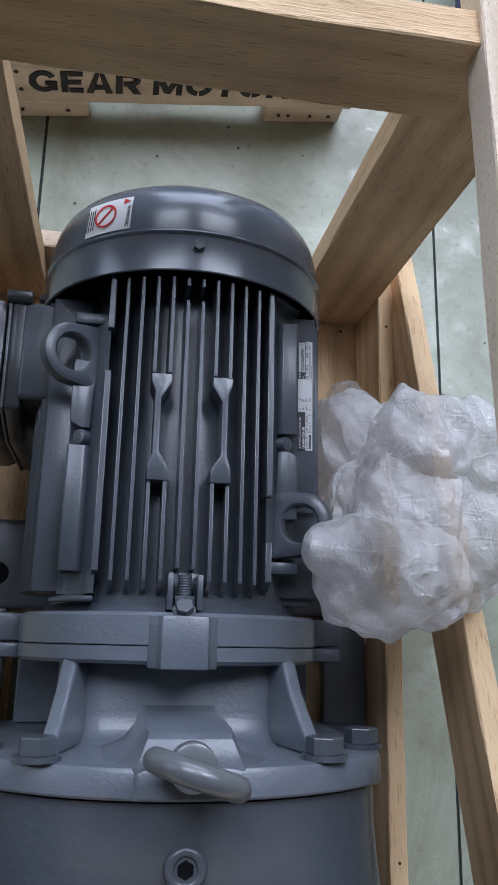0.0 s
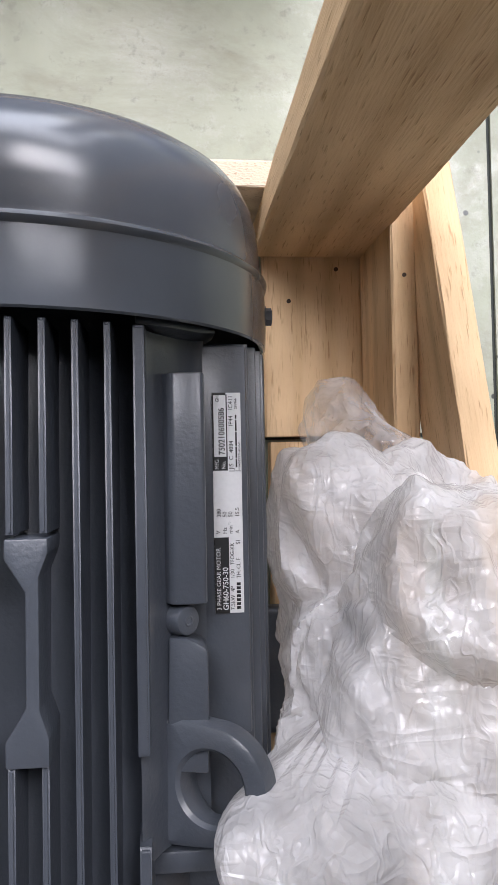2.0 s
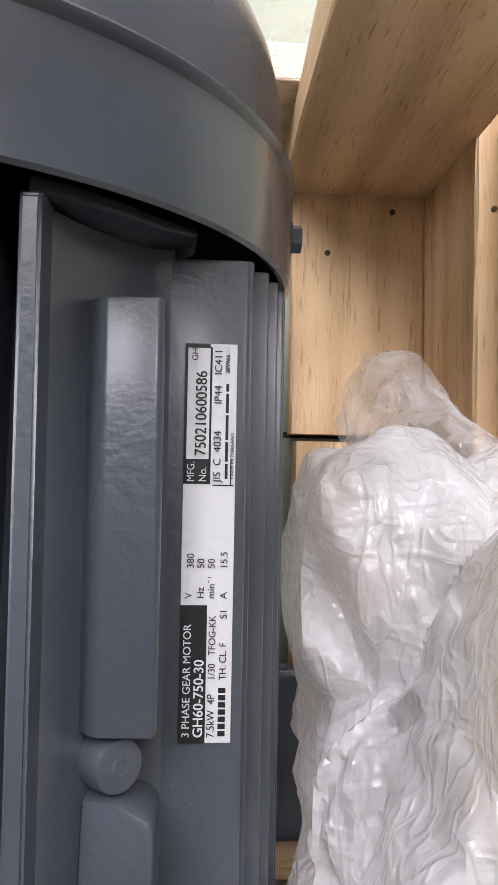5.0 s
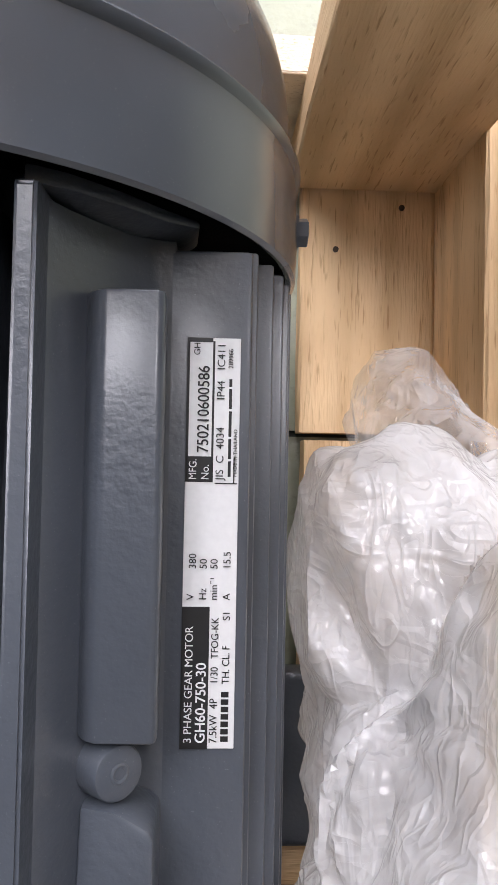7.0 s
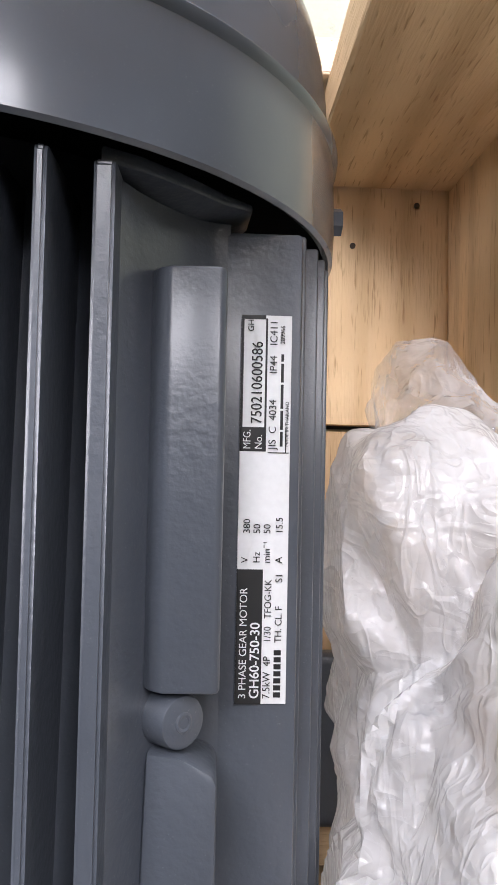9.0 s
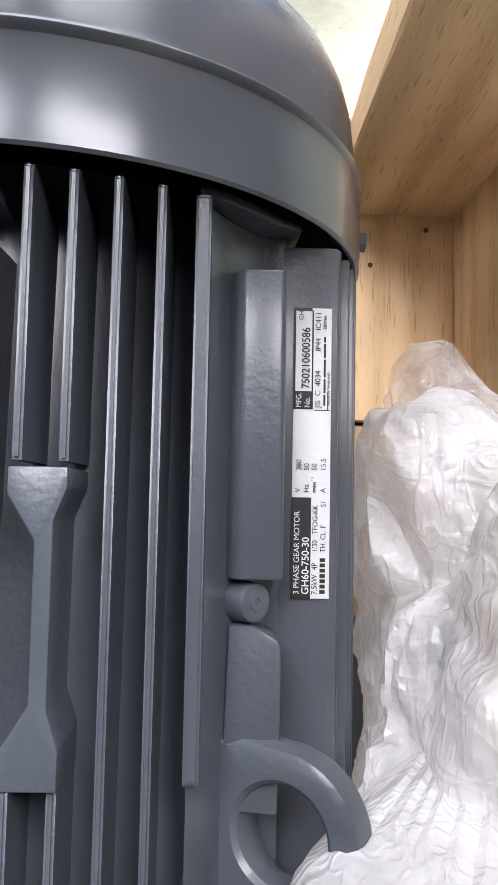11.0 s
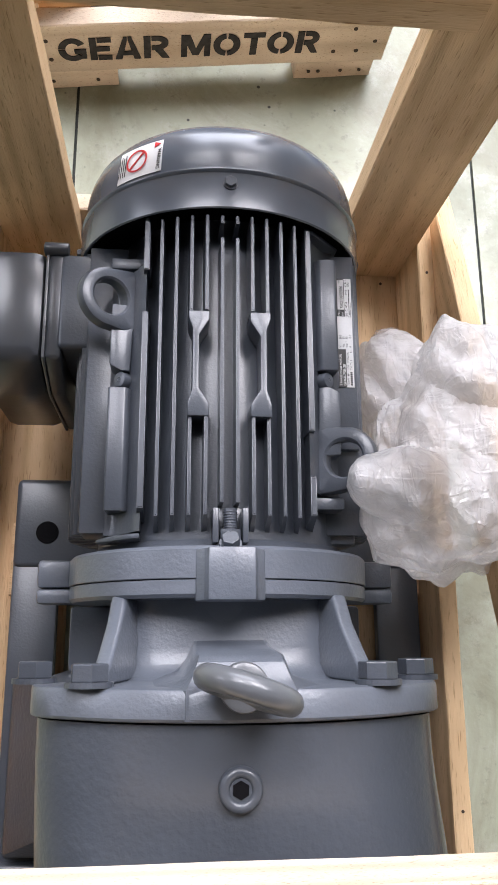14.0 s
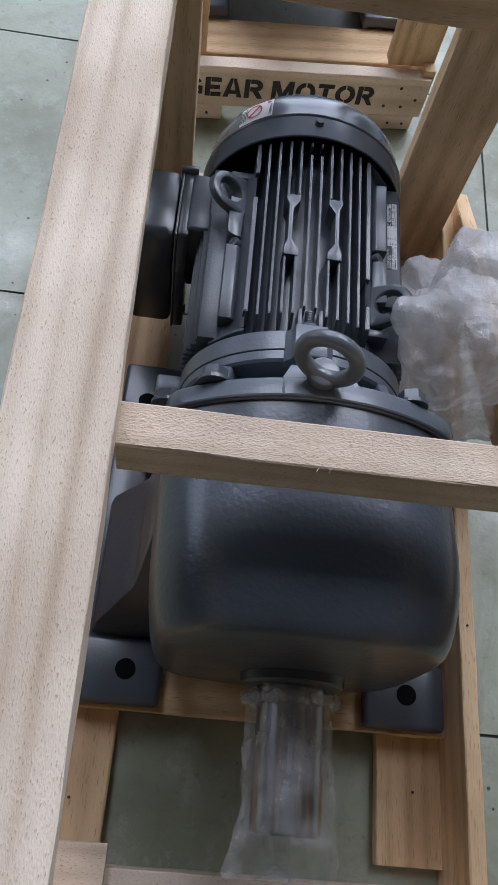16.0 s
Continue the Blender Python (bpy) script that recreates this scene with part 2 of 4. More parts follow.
# ---- mesh helpers ----
def mesh_of(name, bm, mat, smooth=False):
    me = bpy.data.meshes.new(name)
    bmesh.ops.recalc_face_normals(bm, faces=bm.faces)
    bm.to_mesh(me)
    bm.free()
    me.materials.append(mat)
    for f in me.polygons:
        f.use_smooth = smooth
    if smooth:
        me.set_sharp_from_angle(angle=radians(34))
    return me


def stand(ob):
    """Where an object stands in the world."""
    return (stand(ob.parent) @ ob.matrix_parent_inverse if ob.parent else Matrix.Identity(4)) @ ob.matrix_basis


def under(ob, parent):
    """Hangs ob below parent; ob keeps world coordinates."""
    if parent:
        ob.parent = parent
        ob.matrix_parent_inverse = stand(parent).inverted()


def part(name, bm, mat, parent=None, label="", smooth=True):
    ob = new(name, mesh_of(name, bm, mat, smooth))
    under(ob, parent)
    if label:
        tagged(ob, label)
    return ob


def thing(name, x, y, z, label, category, group="", kind=""):
    ob = new(name)
    ob.location = (x, y, z)
    return tagged(ob, label, category, group, kind)


def box(bm, x0, x1, y0, y1, z0, z1, bevel=0.0, segs=2):
    m = Matrix.LocRotScale(((x0 + x1) / 2, (y0 + y1) / 2, (z0 + z1) / 2), None, (x1 - x0, y1 - y0, z1 - z0))
    vs = bmesh.ops.create_cube(bm, size=1, matrix=m)["verts"]
    if bevel:
        es = list({e for v in vs for e in v.link_edges})
        bmesh.ops.bevel(bm, geom=es, offset=bevel, segments=segs, affect="EDGES", profile=0.5)
    return bm


def prism(bm, outline, axis, a, b, bevel=0.0):
    """A flat outline pushed along an axis from a to b. Outline in the other two axes, in order."""
    def at(u, v, w):
        return {"x": (w, u, v), "y": (u, w, v), "z": (u, v, w)}[axis]
    lo = [bm.verts.new(at(u, v, a)) for u, v in outline]
    hi = [bm.verts.new(at(u, v, b)) for u, v in outline]
    n = len(outline)
    fs = [bm.faces.new(lo), bm.faces.new(hi[::-1])]
    for i in range(n):
        fs.append(bm.faces.new((lo[i], hi[i], hi[(i + 1) % n], lo[(i + 1) % n])))
    bmesh.ops.recalc_face_normals(bm, faces=fs)
    if bevel:
        bmesh.ops.bevel(bm, geom=list({e for f in fs for e in f.edges}), offset=bevel, segments=2, affect="EDGES", profile=0.5)
    return bm


def lathe(bm, profile, steps=96, start=0.0, end=360.0, zc=0.0, xc=0.0):
    """Turns (y, r) round the y axis through (xc, zc). Angles from straight up, towards +x."""
    full = abs(end - start) >= 359.9
    rings = []
    for i in range(steps if full else steps + 1):
        a = radians(start + (end - start) * i / steps)
        rings.append([bm.verts.new((xc + r * math.sin(a), y, zc + r * math.cos(a))) for y, r in profile])
    for i in range(steps):
        p, q = rings[i], rings[(i + 1) % len(rings)]
        for j in range(len(profile) - 1):
            bm.faces.new((p[j], p[j + 1], q[j + 1], q[j]))
    bmesh.ops.remove_doubles(bm, verts=bm.verts, dist=1e-5)
    return bm


def rod(bm, m, r, h, steps=24, bevel=0.0, r2=None):
    vs = bmesh.ops.create_cone(bm, cap_ends=True, segments=steps, radius1=r, radius2=r if r2 is None else r2, depth=h, matrix=m)["verts"]
    if bevel:
        es = [e for e in {e for v in vs for e in v.link_edges} if any(len(f.verts) > 4 for f in e.link_faces)]
        bmesh.ops.bevel(bm, geom=es, offset=bevel, segments=2, affect="EDGES", profile=0.5)
    return bm


def torus(bm, m, R, r, steps=48, sides=14, sx=1.0, flat=1.0):
    rings = []
    for i in range(steps):
        a = 2 * math.pi * i / steps
        row = []
        for j in range(sides):
            b = 2 * math.pi * j / sides
            q = R + r * math.cos(b)
            row.append(bm.verts.new(m @ Vector((sx * q * math.cos(a), q * math.sin(a), flat * r * math.sin(b)))))
        rings.append(row)
    for i in range(steps):
        for j in range(sides):
            k, l = (i + 1) % steps, (j + 1) % sides
            bm.faces.new((rings[i][j], rings[k][j], rings[k][l], rings[i][l]))
    return bm


def hexagon(bm, m, r, h):
    return rod(bm, m, r, h, 6, r * 0.08)


def words(name, text, size, m, mat, parent, bold=0.0, stretch=1.0, thick=0.00005, label=""):
    cu = bpy.data.curves.new(name, "FONT")
    cu.body, cu.size, cu.align_x, cu.align_y, cu.offset, cu.extrude = text, size, "LEFT", "BOTTOM_BASELINE", bold, thick
    tmp = new(name, cu)
    bpy.context.view_layer.update()
    me = bpy.data.meshes.new_from_object(tmp.evaluated_get(bpy.context.evaluated_depsgraph_get()))
    bpy.data.objects.remove(tmp)
    me.name = name
    me.materials.clear()
    me.materials.append(mat)
    me.transform(m @ Matrix.Diagonal((stretch, 1, 1, 1)))
    ob = new(name, me)
    under(ob, parent)
    if label:
        tagged(ob, label)
    return ob


def board(name, centre, length, width, thick, turn, mat, parent=None, label="", rough=0.0009):
    """A sawn board: long axis local x, width y, thickness z; slightly uneven edges."""
    bm = bmesh.new()
    n = max(4, int(length / 0.05))
    sec = [(-1, -1), (1, -1), (1, 1), (-1, 1)]
    rings = []
    rnd = random.Random(name + str(centre))
    for i in range(n + 1):
        x = -length / 2 + length * i / n
        row = []
        for sy, sz in sec:
            c = 0.0016
            for dy, dz in (((0, c * -sz), (c * -sy, 0)) if sy * sz > 0 else ((c * -sy, 0), (0, c * -sz))):
                row.append(bm.verts.new((x, sy * width / 2 + dy + rnd.uniform(-rough, rough), sz * thick / 2 + dz + rnd.uniform(-rough, rough) * 0.5)))
        rings.append(row)
    for p, q in zip(rings, rings[1:]):
        for j in range(8):
            bm.faces.new((p[j], p[(j + 1) % 8], q[(j + 1) % 8], q[j]))
    bm.faces.new(rings[0][::-1])
    bm.faces.new(rings[-1])
    ob = part(name, bm, mat, parent, label, False)
    ob.matrix_basis = Matrix.Translation(centre) @ turn
    return ob


ALONG_X = Matrix.Identity(4)
ALONG_Y = pose(0, 0, 0, 0, 0, 90)
UP = Euler((0, radians(-90), 0)).to_matrix().to_4x4()

EDGE_X = pose(0, 0, 0, 90, 0, 0)
EDGE_Y = pose(0, 0, 0, 0, 0, 90) @ EDGE_X
UP_WIDE = pose(0, 0, 0, 0, 0, 90) @ UP

# ---- hall ----
bm = bmesh.new()
box(bm, -6, 6, -6, 6.2, -0.12, -0.003)
ground = tagged(part("floor", bm, M_JOINT, None, "", False), "pale green painted concrete floor with saw-cut joints", "floor", "", "structure")
JX, JY = [-6.0, -4.2, -2.6, -1.4, -0.8, -0.2, 0.405, 1.0, 1.6, 2.8, 4.4, 6.0], [-6.0, -4.2, -2.6, -1.67, -1.02, -0.377, 0.275, 0.915, 1.56, 2.2, 3.5, 6.0]
for i in range(len(JX) - 1):
    for j in range(len(JY) - 1):
        bm = bmesh.new()
        g = 0.0022
        box(bm, JX[i] + g, JX[i + 1] - g, JY[j] + g, JY[j + 1] - g, -0.03, 0.0)
        part("floor_panel", bm, M_FLOOR, ground, "", False)


def wall(name, x0, x1, y0, y1, z0, z1, mat, label):
    b = bmesh.new()
    box(b, x0, x1, y0, y1, z0, z1)
    return tagged(part(name, b, mat, None, "", False), label, name.split("_")[0], "", "structure")


wall("wall_south", -6, 6, -6.2, -6, 0, 5.4, M_WALL, "plain grey painted hall wall")
wall("wall_east", 6, 6.2, -6, 6.2, 0, 5.4, M_WALL, "plain grey painted hall wall")
bm = bmesh.new()
box(bm, -6.2, -6, -6, 6.2, 0, 1.9)
box(bm, -6.2, -6, -6, 6.2, 4.0, 5.4)
box(bm, -6.2, -6, -6, 0.6, 1.9, 4.0)
box(bm, -6.2, -6, 3.8, 6.2, 1.9, 4.0)
tagged(part("wall_west", bm, M_WALL, None, "", False), "grey painted hall wall with a window opening", "wall", "", "structure")
bm = bmesh.new()
box(bm, -6, -1.9, 6.0, 6.2, 0, 5.4)
box(bm, 3.1, 6, 6.0, 6.2, 0, 5.4)
box(bm, -1.9, 3.1, 6.0, 6.2, 4.2, 5.4)
tagged(part("wall_north", bm, M_WALL, None, "", False), "grey painted hall wall with a wide open doorway", "wall", "", "structure")
bm = bmesh.new()
for x0, x1, y0, y1 in ((-6.2, -3.1, -6.2, 6.2), (-3.1, -0.3, -6.2, 1.9), (-3.1, -0.3, 5.5, 6.2), (-0.3, 0.6, -6.2, 6.2), (0.6, 4.0, -6.2, 1.9), (0.6, 4.0, 5.5, 6.2), (4.0, 6.2, -6.2, 6.2)):
    box(bm, x0, x1, y0, y1, 5.4, 5.6)
tagged(part("ceiling", bm, M_ROOF, None, "", False), "grey metal sheet roof with two roof lights", "ceiling", "", "structure")


# ---- crates ----
def crate(y_end, label):
    """The base and frame of one crate, boards in world coordinates."""
    c = thing("wooden_crate", 0, 0, 0, label, "crate", "crates")
    P, Q = M_PINE, M_PINE_PALE
    for x in (-0.225, 0.227):
        board("base_board", (x, -0.14, 0.0105), 0.82, 0.094, 0.019, ALONG_Y, P, c)
    for x in (-0.222, 0.222):
        board("end_board", (x, 0.365, 0.0105), 0.18, 0.092, 0.019, ALONG_Y, P, c)
    for y in (0.031, -0.346):
        board("foot_plank", (0.018, y, 0.0315), 0.52, 0.088, 0.023, ALONG_X, P, c)
    for x in (-0.279, 0.279):
        board("side_rail", (x, -0.05, 0.06), 1.1, 0.118, 0.021, EDGE_Y, P, c)
    board("end_rail", (0, 0.483, 0.057), 0.58, 0.112, 0.022, EDGE_X, Q, c)
    board("end_rail", (0, -0.588, 0.03), 0.58, 0.056, 0.03, EDGE_X, Q, c)
    board("end_block", (-0.215, -0.572, 0.066), 0.1, 0.05, 0.02, ALONG_X, Q, c)
    for x in (-0.225, 0.219):
        board("post", (x, 0.456, 0.287), 0.53, 0.104, 0.03, UP_WIDE, P, c)
        board("post", (x, -0.62, 0.287), 0.53, 0.104, 0.03, UP_WIDE, P, c)
    for x in (-0.2285, 0.246):
        board("top_rail", (x, -0.08, 0.5685), 1.17, 0.088, 0.033, pose(0, 0, 0, 0, 0, 1.3) @ ALONG_Y, Q, c)
    board("far_cross_beam", (0.01, 0.446, 0.535), 0.38, 0.088, 0.032, EDGE_X, P, c)
    board("cross_beam", (0.009, -0.214, 0.523), 0.383, 0.055, 0.041, EDGE_X, Q, c)
    tilt = pose(0, 0, 0, 0, 0, 1.1) @ pose(0, 0, 0, math.degrees(math.atan(-0.285)), 0, 0)
    board("brace", (0.3095, -0.04, 0.247), 1.12, 0.082, 0.025, tilt @ EDGE_Y, P, c)
    return c


main_crate = crate(0, "open pine transport crate with posts, rails and braces around the motor")

# ---- gear motor ----
ZA = 0.24
gm = thing("gear_motor", 0.0, -0.1, 0.043, "grey enamelled gear motor lying on crate planks, shaft wrapped in film", "gear motor", "gear motors")

# gear case


def narrow(bm, out=0.0):
    """Flat cheeks and a flat underside on a turned body."""
    for v in bm.verts:
        a = abs(v.co.x)
        if a > 0.131:
            v.co.x = math.copysign(0.131 + (0.0285 + out) * math.tanh((a - 0.131) / 0.0285), v.co.x)
        v.co.x += 0.008 * min(1.0, a / 0.05)
        v.co.z = max(v.co.z, 0.05)


bm = bmesh.new()
SEC = 144
stations = [(-0.12, 1.0), (-0.15, 1.0), (-0.18, 1.0), (-0.21, 1.0), (-0.24, 0.998), (-0.26, 0.993), (-0.28, 0.985), (-0.3, 0.971), (-0.318, 0.952), (-0.332, 0.928), (-0.3405, 0.905), (-0.345, 0.878), (-0.347, 0.86), (-0.349, 0.7), (-0.352, 0.4), (-0.354, 0.3)]
rings = []
for y, k in stations:
    t_ = min(1.0, max(0.0, (-0.13 - y) / 0.15))
    t_ = t_ * t_ * (3 - 2 * t_)
    ring = []
    for i in range(SEC):
        a = 2 * math.pi * i / SEC
        sa, ca = math.sin(a), math.cos(a)
        x0, z0 = 0.2135 * sa, 0.2135 * ca
        if abs(x0) > 0.131:
            x0 = math.copysign(0.131 + 0.0285 * math.tanh((abs(x0) - 0.131) / 0.0285), x0)
        rb = (abs(sa / 0.17) ** 3.6 + abs(ca / 0.199) ** 3.6) ** (-1 / 3.6)
        x1, z1 = rb * sa, rb * ca
        x, z = x0 + (x1 - x0) * t_, z0 + (z1 - z0) * t_
        ring.append(bm.verts.new((0.008 + 0.01 * t_ + x * k, y, max(0.05, ZA + z * k))))
    rings.append(ring)
for p, q in zip(rings, rings[1:]):
    for i in range(SEC):
        bm.faces.new((p[i], p[(i + 1) % SEC], q[(i + 1) % SEC], q[i]))
bm.faces.new(rings[0])
bm.faces.new(rings[-1])
gear_case = part("gear_case", bm, M_CASE, gm)
bm = bmesh.new()
prof = [(-0.0955, 0.09), (-0.0955, 0.2165), (-0.0965, 0.2198), (-0.0995, 0.2215), (-0.1155, 0.2215), (-0.1172, 0.2203), (-0.1172, 0.2165), (-0.1184, 0.2155), (-0.1184, 0.1)]
lathe(bm, prof, 160, zc=ZA)
narrow(bm, 0.004)
part("case_flange", bm, M_CAST_LIT, gm)

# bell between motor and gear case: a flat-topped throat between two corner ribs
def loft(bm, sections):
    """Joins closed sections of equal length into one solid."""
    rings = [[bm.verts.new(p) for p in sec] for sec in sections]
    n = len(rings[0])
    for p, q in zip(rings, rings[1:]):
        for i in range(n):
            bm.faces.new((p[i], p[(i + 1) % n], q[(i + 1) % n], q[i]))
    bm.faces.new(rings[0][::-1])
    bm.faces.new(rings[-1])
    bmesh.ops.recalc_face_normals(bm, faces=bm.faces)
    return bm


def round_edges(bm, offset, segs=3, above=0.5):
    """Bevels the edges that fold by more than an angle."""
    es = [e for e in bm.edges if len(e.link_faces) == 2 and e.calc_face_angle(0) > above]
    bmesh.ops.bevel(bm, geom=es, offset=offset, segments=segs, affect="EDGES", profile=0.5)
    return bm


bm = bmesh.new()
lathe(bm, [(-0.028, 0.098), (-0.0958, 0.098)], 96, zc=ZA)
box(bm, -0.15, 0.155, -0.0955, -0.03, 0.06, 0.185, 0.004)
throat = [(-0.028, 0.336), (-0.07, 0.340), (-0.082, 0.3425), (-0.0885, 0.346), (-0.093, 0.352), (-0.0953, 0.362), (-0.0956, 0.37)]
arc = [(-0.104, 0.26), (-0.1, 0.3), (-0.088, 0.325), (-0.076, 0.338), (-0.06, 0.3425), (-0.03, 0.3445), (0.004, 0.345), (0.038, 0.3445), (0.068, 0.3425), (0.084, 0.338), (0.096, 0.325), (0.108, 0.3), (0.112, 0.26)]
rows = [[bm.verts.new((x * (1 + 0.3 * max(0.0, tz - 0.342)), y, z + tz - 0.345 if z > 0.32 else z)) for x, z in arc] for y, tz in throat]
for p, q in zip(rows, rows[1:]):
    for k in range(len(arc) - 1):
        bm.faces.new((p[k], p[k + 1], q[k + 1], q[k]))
part("bell_housing", bm, M_CAST_LIT, gm)
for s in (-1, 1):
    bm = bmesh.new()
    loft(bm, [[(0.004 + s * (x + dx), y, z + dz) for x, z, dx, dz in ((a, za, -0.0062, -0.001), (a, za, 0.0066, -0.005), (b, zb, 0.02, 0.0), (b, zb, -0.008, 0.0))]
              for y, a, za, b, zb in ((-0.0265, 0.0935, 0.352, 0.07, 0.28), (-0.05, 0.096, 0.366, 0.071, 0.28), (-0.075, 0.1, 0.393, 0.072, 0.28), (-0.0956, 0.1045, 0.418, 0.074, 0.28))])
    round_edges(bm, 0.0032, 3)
    part("rib", bm, M_CAST_LIT, gm)
for x, z in ((-0.104, 0.4245), (0.109, 0.4245), (-0.153, 0.362), (0.158, 0.362)):
    bm = bmesh.new()
    hexagon(bm, pose(x, -0.0855, z, 90, 12, 0), 0.0145, 0.013)
    rod(bm, pose(x, -0.0938, z, 90, 0, 0), 0.0175, 0.004, 24)
    part("hex_bolt", bm, M_CAST, gm, "grey painted hex bolt head", False)
# eyebolt boss and eyebolt
bm = bmesh.new()
foot_sec = [(-0.064, 0.34), (-0.06, 0.424), (-0.048, 0.441), (-0.035, 0.458), (0.042, 0.458), (0.055, 0.441), (0.067, 0.424), (0.071, 0.34)]
loft(bm, [[(x, -0.064, z) for x, z in ((-0.026, 0.33), (-0.0265, 0.338), (-0.026, 0.344), (-0.024, 0.3485), (0.032, 0.3485), (0.034, 0.344), (0.0345, 0.338), (0.034, 0.33))],
          [(x, -0.068, z) for x, z in ((-0.028, 0.33), (-0.028, 0.348), (-0.027, 0.353), (-0.025, 0.357), (0.033, 0.357), (0.035, 0.353), (0.036, 0.348), (0.036, 0.33))],
          [(x, -0.0735, z) for x, z in ((-0.031, 0.33), (-0.03, 0.4), (-0.029, 0.425), (-0.0255, 0.443), (0.0335, 0.443), (0.037, 0.425), (0.038, 0.4), (0.039, 0.33))],
          [(x, -0.078, z) for x, z in ((-0.033, 0.33), (-0.031, 0.41), (-0.03, 0.435), (-0.027, 0.452), (0.034, 0.452), (0.038, 0.435), (0.039, 0.41), (0.041, 0.33))],
          [(x, -0.0885, z) for x, z in ((-0.042, 0.33), (-0.038, 0.414), (-0.035, 0.438), (-0.031, 0.457), (0.038, 0.457), (0.042, 0.438), (0.045, 0.414), (0.049, 0.33))],
          [(x, -0.0965, z) for x, z in foot_sec], [(x, -0.1168, z) for x, z in foot_sec]])
part("eyebolt_boss", bm, M_CAST_LIT, gm)
turn = pose(0.004, -0.094, 0.0, 0, 0, -18)
bm = bmesh.new()
torus(bm, turn @ pose(0, 0, 0.497, 84, 0, 0), 0.0285, 0.0085, 56, 16)
rod(bm, turn @ pose(0, 0, 0.468, 0, 0, 0), 0.017, 0.013, 32, 0.003)
rod(bm, turn @ pose(0, 0, 0.462, 0, 0, 0), 0.011, 0.02, 24)
part("eyebolt", bm, M_STEEL_PAINT, gm, "forged lifting eyebolt in grey paint")
bm = bmesh.new()
torus(bm, pose(0.003, -0.161, 0.4535), 0.0112, 0.0042, 40, 12)
rod(bm, pose(0.003, -0.161, 0.4535), 0.0095, 0.004, 32)
plug = part("oil_plug", bm, M_CAST, gm)
# black hexagon laid on the plug for the shade in its socket
bm = bmesh.new()
rod(bm, pose(0.003, -0.161, 0.4558), 0.0062, 0.0012, 6)
part("socket", bm, M_BLACK, plug, "black hexagon painted as the shade inside the socket", False)

# feet
for s, cx in ((-1, 0.0), (1, 0.0)):
    x_out, x_in = (-0.2365, -0.125) if s < 0 else (0.262, 0.15)
    bm = bmesh.new()
    a, b = sorted((x_out, x_in))
    box(bm, a, b, -0.386, -0.3, 0.0435, 0.068, 0.007, 3)
    box(bm, a, b, 0.02, 0.128, 0.0435, 0.064, 0.007, 3)
    w = 0.055 * (1 if s < 0 else -1)
    c, d = sorted((x_out - 0.0 * s, x_out + w))
    box(bm, c, d, -0.31, 0.03, 0.0435, 0.06, 0.004)
    foot = part("foot", bm, M_CAST, gm)
    for x, y in ((-0.1735 if s < 0 else 0.2085, -0.341), (-0.197 if s < 0 else 0.222, 0.062)):
        # black disc on the foot paints the shade down the bolt hole
        bm = bmesh.new()
        rod(bm, pose(x, y, 0.0687 if y < 0 else 0.0647), 0.0135, 0.0012, 32)
        part("bolt_hole", bm, M_BLACK, foot, "black disc painted as the shade inside a bolt hole", False)
    bm = bmesh.new()
    xs = -0.228 if s < 0 else 0.243
    xc = -0.148 if s < 0 else 0.166
    prism(bm, [(xs, 0.055), (xc * 0.8, 0.055), (xc * 0.8, 0.32), (xc, 0.3), (xc + (xs - xc) * 0.3, 0.17), (xs * 0.97, 0.085)], "y", -0.297, -0.105, 0.006)
    for v in bm.verts:
        if v.co.y < -0.285:
            v.co.y += max(0.0, v.co.z - 0.065) * 0.4
    part("side_skirt", bm, M_CASE, gm)

# output shaft
bm = bmesh.new()
XS, ZS = 0.027, 0.215
lathe(bm, [(-0.34, 0.0), (-0.34, 0.062), (-0.364, 0.06), (-0.367, 0.057), (-0.367, 0.04)], 64, zc=ZS, xc=XS)
part("seal_collar", bm, M_CAST, gm)
bm = bmesh.new()
lathe(bm, [(-0.36, 0.0), (-0.36, 0.039), (-0.516, 0.039), (-0.519, 0.0365), (-0.519, 0.0)], 64, zc=ZS, xc=XS)
part("output_shaft", bm, M_SHAFT, gm, "bare greased steel shaft")

# motor front flange, split by a joint line
RF = 0.1445
for y0, y1, r, k0, k1 in ((0.012, -0.0148, RF, 0.003, 0.0006), (-0.0156, -0.03, RF - 0.001, 0.0006, 0.003)):
    bm = bmesh.new()
    lathe(bm, [(y0, 0.09), (y0, r - k0), (y0 - k0, r), (y1 + k1, r), (y1, r - k1), (y1, 0.09)], 128, zc=ZA)
    for s in (-1, 1):
        box(bm, *sorted((s * 0.138, s * 0.176)), y1, y0, ZA - 0.03, ZA + 0.004, 0.004)
    part("end_flange", bm, M_CAST_LIT, gm)
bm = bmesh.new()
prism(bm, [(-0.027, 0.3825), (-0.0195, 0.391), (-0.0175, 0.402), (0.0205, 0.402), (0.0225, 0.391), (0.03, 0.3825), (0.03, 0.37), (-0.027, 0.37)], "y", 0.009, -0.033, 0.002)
part("flange_lug", bm, M_CAST_LIT, gm)
bm = bmesh.new()
for s in (-1, 1):
    box(bm, 0.0015 + s * 0.0125 - 0.0025, 0.0015 + s * 0.0125 + 0.0025, 0.014, 0.043, 0.35, 0.384, 0.001)
box(bm, -0.012, 0.015, 0.016, 0.046, 0.35, 0.362, 0.001)
part("bolt_pocket", bm, M_CAST, gm)
bm = bmesh.new()
hexagon(bm, pose(0.0015, 0.0215, 0.376, 90, 0, 0), 0.0095, 0.008)
